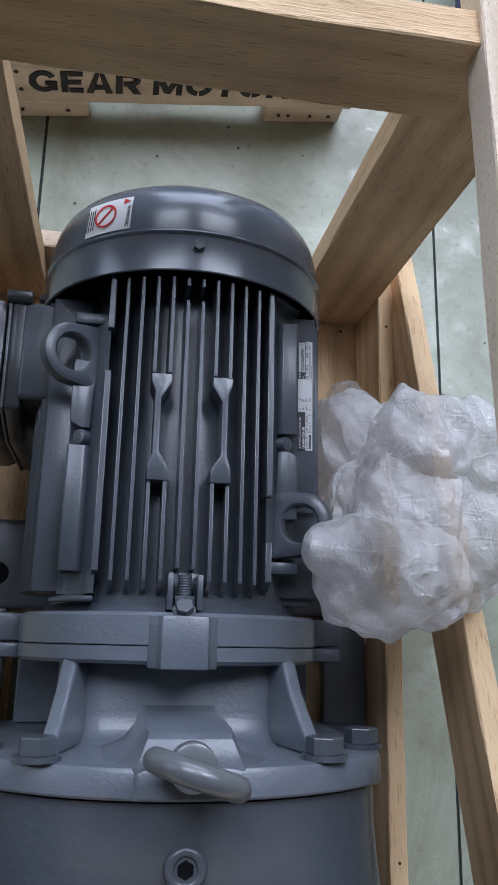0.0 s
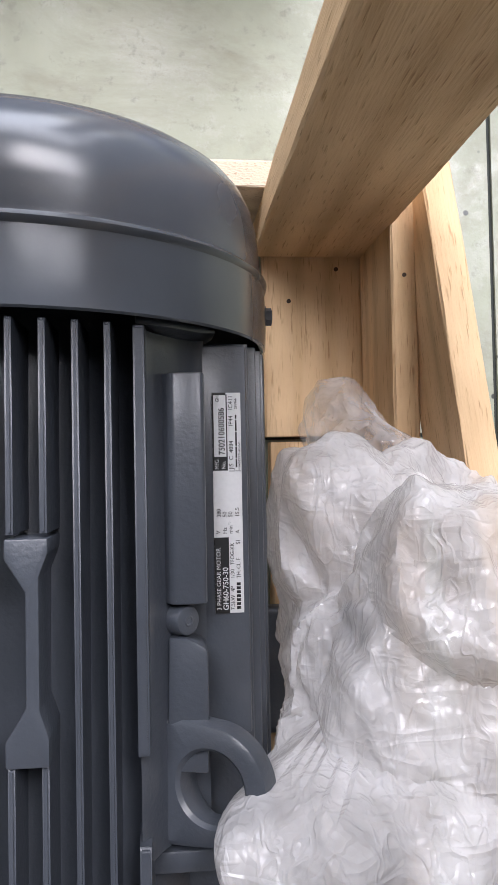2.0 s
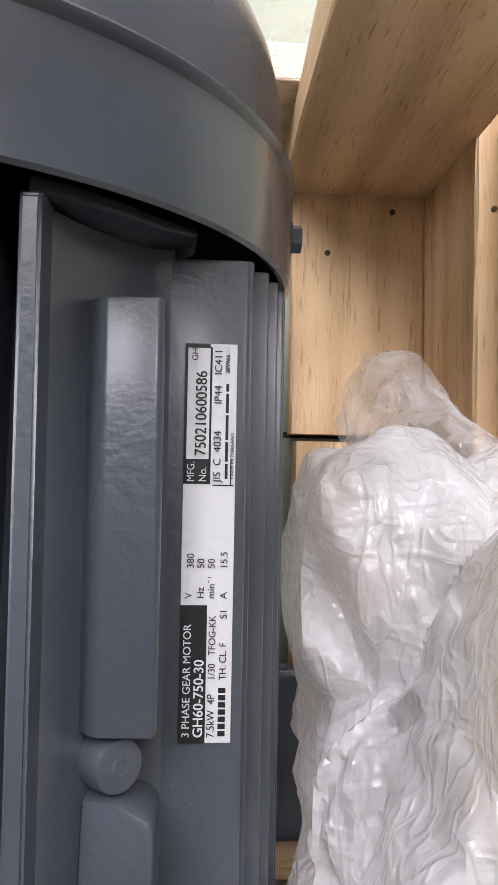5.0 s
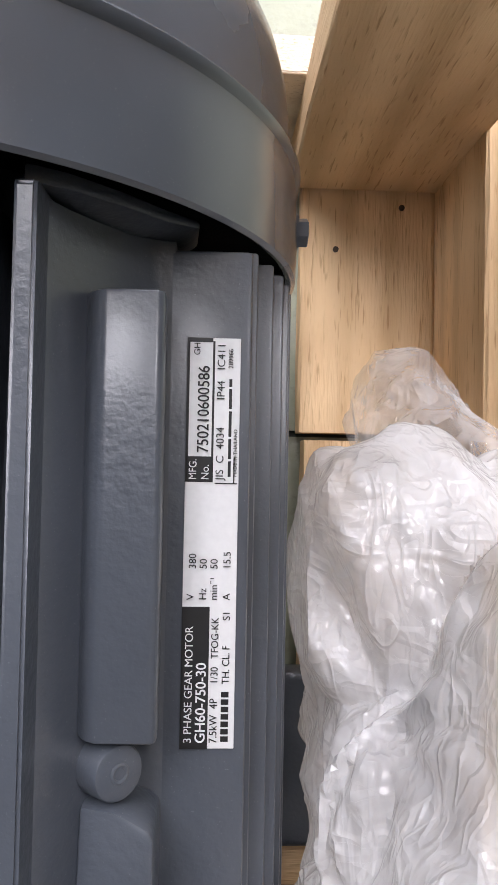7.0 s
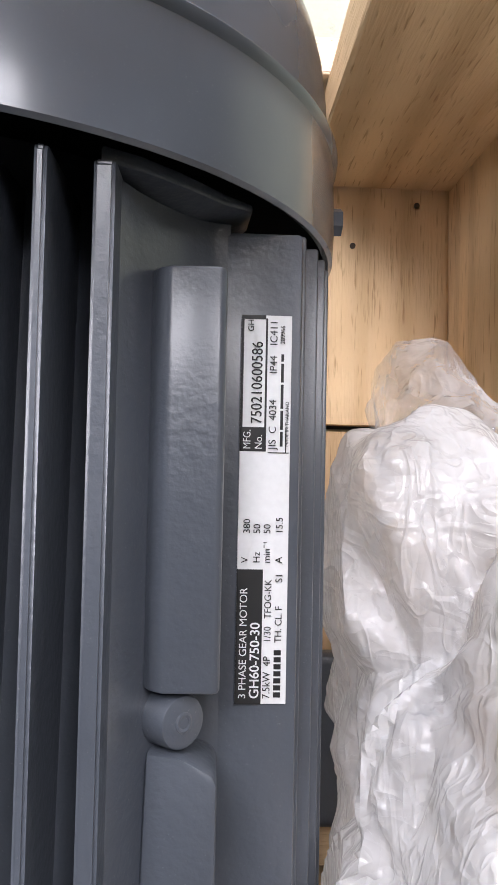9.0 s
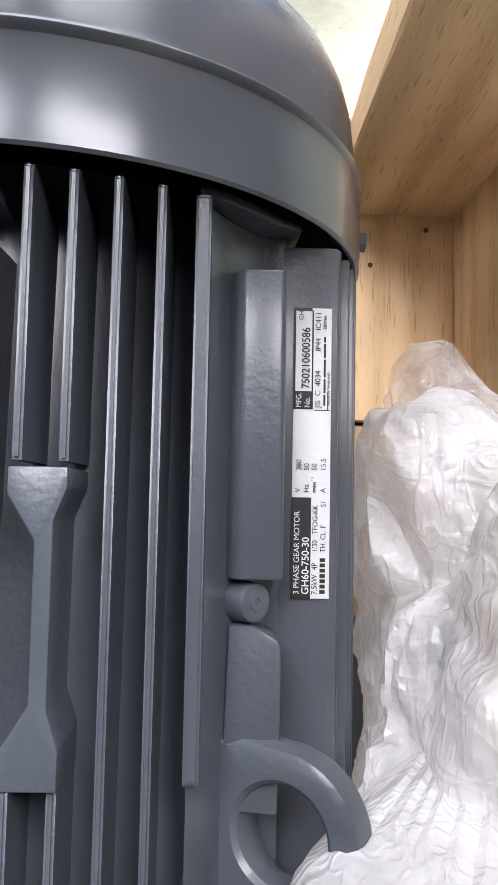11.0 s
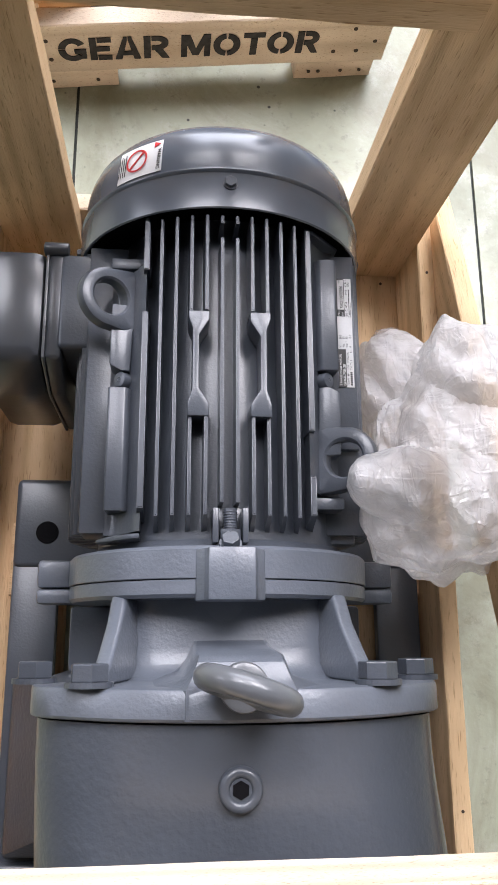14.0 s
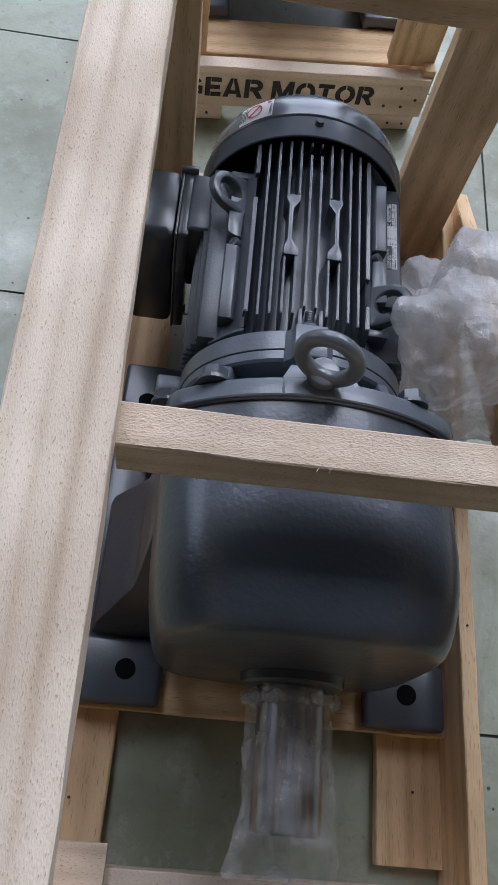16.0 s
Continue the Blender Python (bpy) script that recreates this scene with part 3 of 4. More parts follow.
rod(bm, pose(0.0015, 0.033, 0.376, 90, 0, 0), 0.0055, 0.02, 20)
for i in range(7):
    torus(bm, pose(0.0015, 0.027 + 0.0022 * i, 0.376, 90, 0, 0), 0.0052, 0.0008, 20, 6)
part("stud_and_nut", bm, M_CAST, gm, "painted stud with nut")
bm = bmesh.new()
hexagon(bm, pose(0.0015, 0.0155, 0.384, -35, 0, 10), 0.0078, 0.01)
rod(bm, pose(0.0015, 0.0135, 0.3815, -35, 0, 0), 0.0095, 0.002, 24)
part("lug_bolt", bm, M_CAST, gm, "painted hex bolt head", False)

# motor frame
bm = bmesh.new()
lathe(bm, [(0.012, 0.09), (0.012, 0.126), (0.02, 0.119), (0.12, 0.1165), (0.22, 0.1115), (0.316, 0.1065), (0.345, 0.104), (0.345, 0.0)], 96, zc=ZA)
part("motor_frame", bm, M_CAST, gm)


def rim(x, r=0.1425):
    return ZA + math.sqrt(r * r - x * x)


FIN = 0.0137
for i in range(-6, 6):
    x = (i + 0.5) * FIN + 0.0008
    k = abs(i + 0.5)
    top = rim(x)
    low = ZA + math.sqrt(max(0.094 ** 2 - x * x, 0.002))
    spans = [(0.018, 0.315)]
    if k < 1:
        spans = [(0.046, 0.292), (0.304, 0.314)]
    elif k < 3:
        spans = [(0.018, 0.123), (0.219, 0.315)]
    elif k > 5:
        spans = [(0.115, 0.315), (0.021, 0.076)] if i > 0 else [(0.026, 0.226), (0.265, 0.32)]
    for y0, y1 in spans:
        bm = bmesh.new()
        lead = 0.02 if y0 < 0.03 else 0.002
        w0, w1 = 0.0026, 0.0015
        if k > 5:
            w0, w1 = 0.0042, 0.0026
        outline = [(y0, low), (y0 + 0.002, low + 0.012), (y0 + lead, top), (y1 - 0.001, top), (y1, top - 0.001), (y1, low)]
        lo = [bm.verts.new((x - (w1 if z > low + 0.014 else w0), y, z)) for y, z in outline]
        hi = [bm.verts.new((x + (w1 if z > low + 0.014 else w0), y, z)) for y, z in outline]
        bm.faces.new(lo), bm.faces.new(hi[::-1])
        n = len(outline)
        for j in range(n):
            bm.faces.new((lo[j], hi[j], hi[(j + 1) % n], lo[(j + 1) % n]))
        top_edges = [e for e in bm.edges if all(v.co.z > top - 0.002 for v in e.verts)]
        bmesh.ops.bevel(bm, geom=top_edges, offset=0.0009, segments=2, affect="EDGES")
        part("fin", bm, M_CAST, gm)

# the two waisted bars between fin pairs
for s in (-1, 1):
    a, b = 0.0183 + 0.0008 * s, 0.0365 + 0.0008 * s
    n0, n1 = b - 0.0095, b - 0.0038
    o = [(a, 0.219), (b, 0.219), (b, 0.2125), (n1, 0.2025), (n1, 0.1465), (b, 0.1345), (b, 0.1225), (a, 0.1225), (a, 0.1335), (n0, 0.1475), (n0, 0.1965), (a, 0.2105)]
    bm = bmesh.new()
    prism(bm, [(s * u, v) for u, v in o], "z", 0.335, 0.3815, 0.0008)
    part("bar", bm, M_CAST, gm)
    # solid black block: the slot's inner shade given as colour
    bm = bmesh.new()
    box(bm, *sorted((s * (a + 0.0036), s * (b - 0.0036))), 0.096, 0.1222, 0.3, 0.347)
    part("slot", bm, M_BLACK, gm, "black block standing for the shade in the slot below the bar", False)

# side fins
for s in (-1, 1):
    for i in range(12):
        z = 0.306 - 0.0125 * i
        x = math.sqrt(0.1475 ** 2 - (z - ZA) ** 2)
        bm = bmesh.new()
        box(bm, *sorted((s * 0.095, s * x)), 0.03, 0.314, z - 0.0026, z + 0.0026, 0.0009)
        part("side_fin", bm, M_CAST, gm)

# pads, ridges, bosses and lifting eyes: one side is the other turned half round
for s in (-1, 1):
    yc = 0.1705
    def fy(v):
        return v if s > 0 else 2 * yc - v
    def fx(v):
        return s * v
    def blk(bm, x0, x1, y0, y1, z0, z1, bev):
        box(bm, *sorted((fx(x0), fx(x1))), *sorted((fy(y0), fy(y1))), z0, z1, bev)
    bm = bmesh.new()
    blk(bm, 0.07, 0.13, 0.1105, 0.312, 0.27, 0.317, 0.0015)
    pad = part("side_pad", bm, M_CAST, gm)
    # sloping shoulder from the outer fin down to the pad
    bm = bmesh.new()
    prism(bm, [(fx(0.074), 0.3), (fx(0.0745), 0.354), (fx(0.0795), 0.348), (fx(0.083), 0.3405), (fx(0.0885), 0.332), (fx(0.0935), 0.3255), (fx(0.0985), 0.3205), (fx(0.103), 0.318), (fx(0.108), 0.3168), (fx(0.108), 0.3)], "y", *sorted((fy(0.064), fy(0.314))))
    part("shoulder", bm, M_CAST, gm)
    # web that closes the shoulder under the fan cover
    bm = bmesh.new()
    loft(bm, [[(fx(x), fy(y), z) for x, y, z in sec] for sec in (
        [(0.0745, 0.316, 0.3), (0.0745, 0.316, 0.3555), (0.0745, 0.3205, 0.3555), (0.0745, 0.3205, 0.3)],
        [(0.083, 0.3085, 0.3), (0.084, 0.316, 0.3495), (0.084, 0.3205, 0.3495), (0.083, 0.3205, 0.3)],
        [(0.094, 0.309, 0.3), (0.095, 0.3165, 0.3385), (0.095, 0.3205, 0.3385), (0.094, 0.3205, 0.3)],
        [(0.103, 0.311, 0.3), (0.106, 0.317, 0.325), (0.106, 0.3205, 0.325), (0.103, 0.3205, 0.3)],
        [(0.1135, 0.3175, 0.3), (0.1145, 0.318, 0.3165), (0.1145, 0.3205, 0.3165), (0.1135, 0.3205, 0.3)])])
    round_edges(bm, 0.001, 2, 0.6)
    part("end_web", bm, M_CAST, gm)
    bm = bmesh.new()
    prism(bm, [(fx(0.086), 0.31), (fx(0.1055), 0.31), (fx(0.107), 0.3398), (fx(0.1058), 0.3412), (fx(0.0915), 0.3408), (fx(0.0885), 0.3385), (fx(0.086), 0.334)], "y", *sorted((fy(0.1815), fy(0.295))), 0.0012)
    part("ridge", bm, M_CAST, gm, "raised rough-edged casting ridge")
    bm = bmesh.new()
    loft(bm, [[(fx(x), fy(y), z) for x, y in ((0.086, 0.1), (0.1062, 0.1), (0.1068, 0.13), (0.1068, 0.158), (0.1055, 0.1605), (0.101, 0.163), (0.0965, 0.165), (0.088, 0.165))] for z in (0.31, 0.336)])
    for v in bm.verts:
        if v.co.z > 0.33:
            v.co.z += 0.0045 * min(1.0, max(0.0, (abs(v.co.x) - 0.086) / 0.008))
    round_edges(bm, 0.0012, 2, 0.4)
    part("ridge", bm, M_CAST, gm)
    bm = bmesh.new()
    tip = pose(fx(0.0918), fy(0.173), 0.3295, 0, 40 * s, 0)
    rod(bm, tip, 0.0082, 0.0185, 36, 0.0012, 0.0072)
    torus(bm, tip @ pose(0, 0, 0.0089), 0.0022, 0.0008, 28, 8)
    torus(bm, tip @ pose(0, 0, -0.0068), 0.0082, 0.0022, 36, 10)
    part("boss", bm, M_CAST, gm)
    # lifting eye: a thick plate that rises outward from the shoulder, rounded at its rim
    bm = bmesh.new()
    m = pose(fx(0.1095), fy(0.0955), 0.342, 0, -31 * s, 0)
    rows = []
    for k in range(64):
        th = 2 * math.pi * k / 64
        cx, cy = math.cos(th), math.sin(th)
        ro = 0.0298 if cx >= 0 else min(0.0298 / max(0.25, abs(cy)) * (1 + 0.12 * abs(cx)), 0.04 / max(0.2, -cx))
        ri = 0.0168
        low = 0.006 * max(0.0, -cx)
        ring = []
        for r, h in ((ri, 0.0), (ri + 0.0006, 0.0046), (ri + 0.0024, 0.0066), (ro - 0.0052, 0.0066), (ro - 0.0016, 0.0048), (ro, 0.0012), (ro, -0.0045), (ro - 0.0028, -0.0072 - low), (ri + 0.0022, -0.0072 - low), (ri, -0.0055)):
            ring.append(bm.verts.new(m @ Vector((s * r * cx, r * cy, h))))
        rows.append(ring)
    for k in range(64):
        p, q = rows[k], rows[(k + 1) % 64]
        for l in range(10):
            bm.faces.new((p[l], p[(l + 1) % 10], q[(l + 1) % 10], q[l]))
    part("lifting_eye", bm, M_CAST, gm, "cast lifting eye in grey paint")
    bm = bmesh.new()
    blk(bm, 0.078, 0.109, 0.05, 0.061, 0.27, 0.334, 0.0015)
    blk(bm, 0.07, 0.126, 0.022, 0.1105, 0.26, 0.301, 0.003)
    part("foot_web", bm, M_CAST, gm)

# fan cover
bm = bmesh.new()
prof = [(0.335, 0.1445), (0.3185, 0.1455), (0.3175, 0.1475), (0.3185, 0.149), (0.33, 0.1495), (0.3535, 0.1489), (0.3552, 0.1502), (0.3568, 0.1505), (0.3584, 0.149), (0.3598, 0.1471), (0.362, 0.1467), (0.376, 0.1459), (0.388, 0.1445), (0.398, 0.142), (0.407, 0.138), (0.4145, 0.132), (0.4205, 0.1235), (0.425, 0.112), (0.4285, 0.098), (0.431, 0.083), (0.4325, 0.065), (0.433, 0.0)]
lathe(bm, prof, 160, zc=ZA)
cover = part("fan_cover", bm, M_SHEET, gm, "smooth pressed sheet fan cover")
# black disc that paints the shade behind the cover's edge
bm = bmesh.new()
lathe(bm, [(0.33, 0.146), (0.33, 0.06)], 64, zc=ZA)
part("fan_gap_shade", bm, M_BLACK, gm, "black disc standing for the shade under the fan cover")
for a in (0, 90, 180, 270):
    bm = bmesh.new()
    base = Matrix.Translation((0, 0.342, ZA)) @ pose(0, 0, 0, 0, a, 0)
    hexagon(bm, base @ pose(0.0005, 0, 0.1522), 0.0056, 0.0045)
    rod(bm, base @ pose(0.0005, 0, 0.1498), 0.0068, 0.0015, 24)
    part("cover_screw", bm, M_CAST, cover, "small hex screw", False)

# warning label, bent round the cover
bm = bmesh.new()
lab = [(0.3625, 0.1474), (0.376, 0.1466), (0.388, 0.1452), (0.399, 0.1424)]
lathe(bm, lab, 16, -46, -25.5, zc=ZA)
warn = part("warning_label", bm, M_PLATE, cover, "white warning sticker with red sign", True)


def on_cover(a, y, lift=0.0009):
    """A frame on the cover: x round it, y along it, z outward."""
    r0 = np.interp(y, [p[0] for p in lab], [p[1] for p in lab])
    slope = math.degrees(math.atan2(np.interp(y + 0.004, [p[0] for p in lab], [p[1] for p in lab]) - np.interp(y - 0.004, [p[0] for p in lab], [p[1] for p in lab]), 0.008))
    return Matrix.Translation((0, y, ZA)) @ pose(0, 0, 0, 0, a, 0) @ pose(0, 0, r0 + lift, slope, 0, 0)


m = on_cover(-36.5, 0.381, 0.0007)
bm = bmesh.new()
torus(bm, m, 0.0115, 0.0011, 40, 6, 1.0, 0.25)
box(bm, 0, 0, 0, 0, 0, 0)
bmesh.ops.delete(bm, geom=[v for v in bm.verts if v.co.length < 0.01], context="VERTS")
bb = bmesh.new()
box(bb, -0.0115, 0.0115, -0.0009, 0.0009, -0.0002, 0.0003)
bb.transform(m @ pose(0, 0, 0, 0, 0, 45))
tmp_me = bpy.data.meshes.new("slash")
bb.to_mesh(tmp_me)
bm.from_mesh(tmp_me)
bb.free()
bpy.data.meshes.remove(tmp_me)
part("prohibition_sign", bm, M_RED, warn, "red ring with slash", False)
bm = bmesh.new()
prism(bm, [(-0.0035, -0.003), (0.0035, -0.003), (0, 0.0035)], "z", -0.0002, 0.0002)
bm.transform(on_cover(-27.8, 0.394, 0.0007) @ pose(0, 0, 0, 0, 0, -90))
part("warning_triangle", bm, M_RED, warn, "red warning triangle", False)
words("warning_word", "WARNING", 0.0052, on_cover(-27.2, 0.388, 0.0007) @ pose(0, 0, 0, 0, 0, -90), M_INK, warn, 0.0001)
for i in range(4):
    bm = bmesh.new()
    box(bm, -0.0005, 0.0005, -0.013, 0.012 - 0.002 * (i % 2), -0.0001, 0.0001)
    bm.transform(on_cover(-42 - 1.1 * i, 0.381, 0.0006))
    part("text_bar", bm, M_INK, warn, "", False)

# nameplate: words run along the motor
PX0, PX1, PY0, PY1, PZ = 0.1118, 0.1268, 0.1725, 0.2868, 0.3172
bm = bmesh.new()
box(bm, PX0, PX1, PY0, PY1, PZ - 0.0004, PZ + 0.0006, 0.0002)
plate = part("nameplate", bm, M_PLATE, gm, "white and black rating nameplate")
U = (PX1 - PX0) / 100.0
V = (PY1 - PY0) / 732.0


def ink(name, u0, u1, v0, v1, mat=None):
    b = bmesh.new()
    box(b, PX0 + u0 * U, PX0 + u1 * U, PY1 - v1 * V, PY1 - v0 * V, PZ + 0.0005, PZ + 0.00075)
    part(name, b, mat or M_INK, plate, "", False)


def line(text, u, v, size, bold=0.0, stretch=1.0, mat=None):
    """Text that reads upward along the plate; u: baseline, v: where it begins."""
    words("plate_text", text, size * U * 1.38, pose(PX0 + u * U, PY1 - v * V, PZ + 0.0009, 0, 0, 90), mat or M_INK, plate, bold, stretch)


ink("black_field", 0, 51, 482, 732)
ink("black_field", 2, 50, 214, 260)
ink("black_field", 0, 5, 0, 260)
ink("black_field", 48, 52, 6, 260)
ink("black_field", 5, 48, 0, 8)
line("3 PHASE GEAR MOTOR", 21, 722, 15, 0.0, 1.0, M_PLATE)
line("GH60-750-30", 46, 722, 19, 0.00004, 1.0, M_PLATE)
line("7.5kW  4P", 68, 722, 15, 0, 0.92)
line("1/30   TFOG-KK", 68, 618, 14, 0, 0.92)
line("TH. CL. F", 89, 618, 14, 0, 0.92)
line("S1", 89, 506, 14)
for k in range(7):
    ink("brand_bar", 75, 89, 632 + 13 * k, 641.5 + 13 * k)
for t_, u_, v_ in (("V", 21, 470), ("Hz", 44, 470), ("min⁻¹", 64, 470), ("A", 88, 470), ("380", 24, 415), ("50", 44, 415), ("50", 64, 415), ("15.5", 88, 415)):
    line(t_, u_, v_, 14)
line("MFG.", 21, 256, 15, 0.0, 0.85, M_PLATE)
line("No.", 44, 256, 15, 0.0, 0.9, M_PLATE)
line("750210600586", 42, 208, 22, 0.00003, 0.9)
line("GH", 24, 32, 12)
line("JIS  C  4034", 71, 256, 15)
line("IP44", 71, 112, 15)
line("IC411", 71, 58, 15)
for v0, v1 in ((222, 250), (182, 218), (132, 178), (92, 128), (74, 88)):
    ink("text_bar", 79.5, 85, v0, v1)
line("289966", 86, 55, 9)
line("MADE IN THAILAND", 96, 250, 7)
ink("rule", 90, 92, 214, 262)
ink("rule", 56, 97, 261, 263)

# terminal box
bm = bmesh.new()
box(bm, -0.162, -0.11, 0.212, 0.312, 0.17, 0.298, 0.005, 3)
part("box_neck", bm, M_CAST, gm)
bm = bmesh.new()
LID = [(0.182, 0.105), (0.184, 0.235), (0.204, 0.292), (0.318, 0.295), (0.32, 0.12)]
prism(bm, [(0.252 + (y - 0.252) * 1.02, 0.215 + (z - 0.215) * 1.02) for y, z in LID], "x", -0.1742, -0.158, 0.004)
part("box_base", bm, M_DARK, gm)
bm = bmesh.new()
prism(bm, LID, "x", -0.243, -0.1765, 0.012)
lid = part("terminal_box_lid", bm, M_DARK, gm, "dark grey terminal box lid")
bm = bmesh.new()
prism(bm, [(0.252 + (y - 0.252) * 1.03, 0.215 + (z - 0.215) * 1.03) for y, z in LID], "x", -0.1768, -0.1738, 0.001)
part("lid_gasket", bm, M_STEEL_PAINT, lid, "pale gasket edge round the lid")
for y, z in ((0.19, 0.14), (0.317, 0.296)):
    bm = bmesh.new()
    rod(bm, pose(-0.167, y, z, 0, 90, 0), 0.007, 0.024, 20, 0.001)
    part("lid_screw", bm, M_DARK, lid)


# ---- plastic ----
rnd = random.Random(4)
FOLDS = [(Vector((rnd.gauss(0, 1), rnd.gauss(0, 0.6), rnd.gauss(0, 1))).normalized(), f, a / f) for f, a in ((7, 0.1), (10, 0.11), (14, 0.12), (18, 0.12), (24, 0.11), (31, 0.09), (41, 0.06))]


def lump_bag():
    b = bmesh.new()
    bmesh.ops.create_icosphere(b, subdivisions=7, radius=1.0)
    c = Vector((0.24, 0.13, 0.21))
    lobes = [((0.268, 0.125, 0.21), (0.118, 0.128, 0.15)), ((0.205, 0.06, 0.29), (0.085, 0.066, 0.095)), ((0.156, 0.068, 0.358), (0.056, 0.036, 0.034)), ((0.3, 0.17, 0.29), (0.06, 0.07, 0.08)), ((0.192, 0.206, 0.235), (0.046, 0.06, 0.05)), ((0.238, 0.182, 0.31), (0.056, 0.058, 0.078)), ((0.225, 0.125, 0.31), (0.075, 0.085, 0.06)), ((0.29, 0.1, 0.28), (0.065, 0.08, 0.085))]
    for v in b.verts:
        d = v.co.normalized()
        best = 0.0
        for p, r in lobes:
            o = Vector([(c[k] - p[k]) / r[k] for k in range(3)])
            w = Vector([d[k] / r[k] for k in range(3)])
            A, B, C = w.dot(w), o.dot(w), o.dot(o) - 1
            disc = B * B - A * C
            if disc > 0:
                best = max(best, (-B + math.sqrt(disc)) / A)
        q = c + d * best
        warp = Vector((noise.noise(q * 8), noise.noise(q * 8 + Vector((5, 0, 0))), noise.noise(q * 8 + Vector((0, 5, 0))))) * 0.03
        g = q + warp
        h = 0.012 * noise.noise(g * 7)
        for f, amp in ((11, 0.018), (25, 0.008), (52, 0.003)):
            h += amp * (0.5 - abs(noise.noise(Vector((g.x, g.y * 0.6, g.z)) * f + Vector((f, 1, 2)))) * 1.6)
        for u, f, amp in FOLDS:
            k = g.dot(u) * f + 0.45 * noise.noise(g * (0.3 * f) + u * 9)
            h += amp * (abs(2 * (k - math.floor(k)) - 1) - 0.5)
        q += d * (h - 0.012)
        wall_x = math.sqrt(max(0.0, 0.153 ** 2 - (q.z - ZA) ** 2)) if abs(q.z - ZA) < 0.153 else 0.0
        if q.z < 0.3 and 0.01 < q.y < 0.45:
            q.x = max(q.x, wall_x + 0.003)
        q.z = max(q.z, 0.024)
        q.x = min(q.x, 0.395)
        v.co = q
    return b


bag = thing("plastic_bag", 0.26, 0.13, 0.024, "crumpled milky plastic bag stuffed between motor and crate side", "plastic bag")
part("bag_body", lump_bag(), M_BAG, bag)
bm = bmesh.new()
bmesh.ops.create_icosphere(bm, subdivisions=5, radius=1.0)
for v in bm.verts:
    d = v.co.copy()
    q = Vector((0.236 + 0.04 * d.x * (1 - 0.4 * d.y) - 0.018 * d.y, 0.264 + 0.05 * d.y, 0.125 + 0.05 * d.z * (1 - 0.4 * d.y)))
    h = sum(amp * (0.5 - abs(noise.noise(q * f)) * 1.6) for f, amp in ((18, 0.012), (40, 0.006), (90, 0.002)))
    q += d * h
    q.z = max(q.z, 0.024)
    q.x = min(max(q.x, 0.16), 0.266) if q.z < 0.13 else max(q.x, 0.16)
    v.co = q
part("bag_tail", bm, M_TAIL, bag, "thin clear gathered end of the bag")

bm = bmesh.new()
bmesh.ops.create_cone(bm, cap_ends=False, segments=72, radius1=1, radius2=1, depth=1, matrix=pose(0, 0, 0, 90, 0, 0))
bmesh.ops.subdivide_edges(bm, edges=[e for e in bm.edges if abs(e.verts[0].co.y - e.verts[1].co.y) > 0.5], cuts=40)
for v in bm.verts:
    s = 0.5 - v.co.y
    a = math.atan2(v.co.x, v.co.z)
    r = 0.042 + 0.006 * s + 0.014 * max(0, s - 0.75)
    flat = 1 - 0.8 * max(0, s - 0.8) / 0.2 if s > 0.8 else 1
    y = -0.368 - 0.195 * s
    n = noise.noise(Vector((math.sin(a) * 3, math.cos(a) * 3, s * 3))) * 0.008 + (0.5 - abs(noise.noise(Vector((math.sin(a) * 5, math.cos(a) * 5, s * 4))))) * 0.012 + abs(noise.noise(Vector((math.sin(a) * 14, math.cos(a) * 14, s * 14)))) * 0.004
    if s < 0.12:
        n += 0.011 * math.sin(s / 0.12 * math.pi)
    v.co = (XS + (r + n) * math.sin(a) * (1 + 0.35 * max(0, s - 0.75)), y, ZS + (r + n) * math.cos(a) * flat - 0.035 * max(0, s - 0.8))
sleeve = part("plastic_sleeve", bm, M_CLEAR)
tagged(sleeve, "clear plastic film sleeve tied over the shaft", "plastic sleeve")
bm = bmesh.new()
torus(bm, pose(XS, -0.381, ZS, 90, 0, 0), 0.0505, 0.0055, 120, 14)
for v in bm.verts:
    a = math.atan2(v.co.x - XS, v.co.z - ZS)
    d = Vector((math.sin(a), 0, math.cos(a)))
    v.co += d * (noise.noise(Vector((math.sin(a) * 9, math.cos(a) * 9, v.co.y * 90))) * 0.0045) + Vector((0, noise.noise(d * 6) * 0.005, 0))
part("gathered_neck", bm, M_TAIL, sleeve, "bunched film at the tied neck")

# ---- second crate with its motor ----
away = Matrix.Translation((0.0, 0.762, 0)) @ pose(0, 0, 0, 0, 0, 7)
c2 = thing("wooden_crate", 0, 0, 0, "pine crate stencilled with black lettering, holding another motor", "crate", "crates")
c2.matrix_basis = away


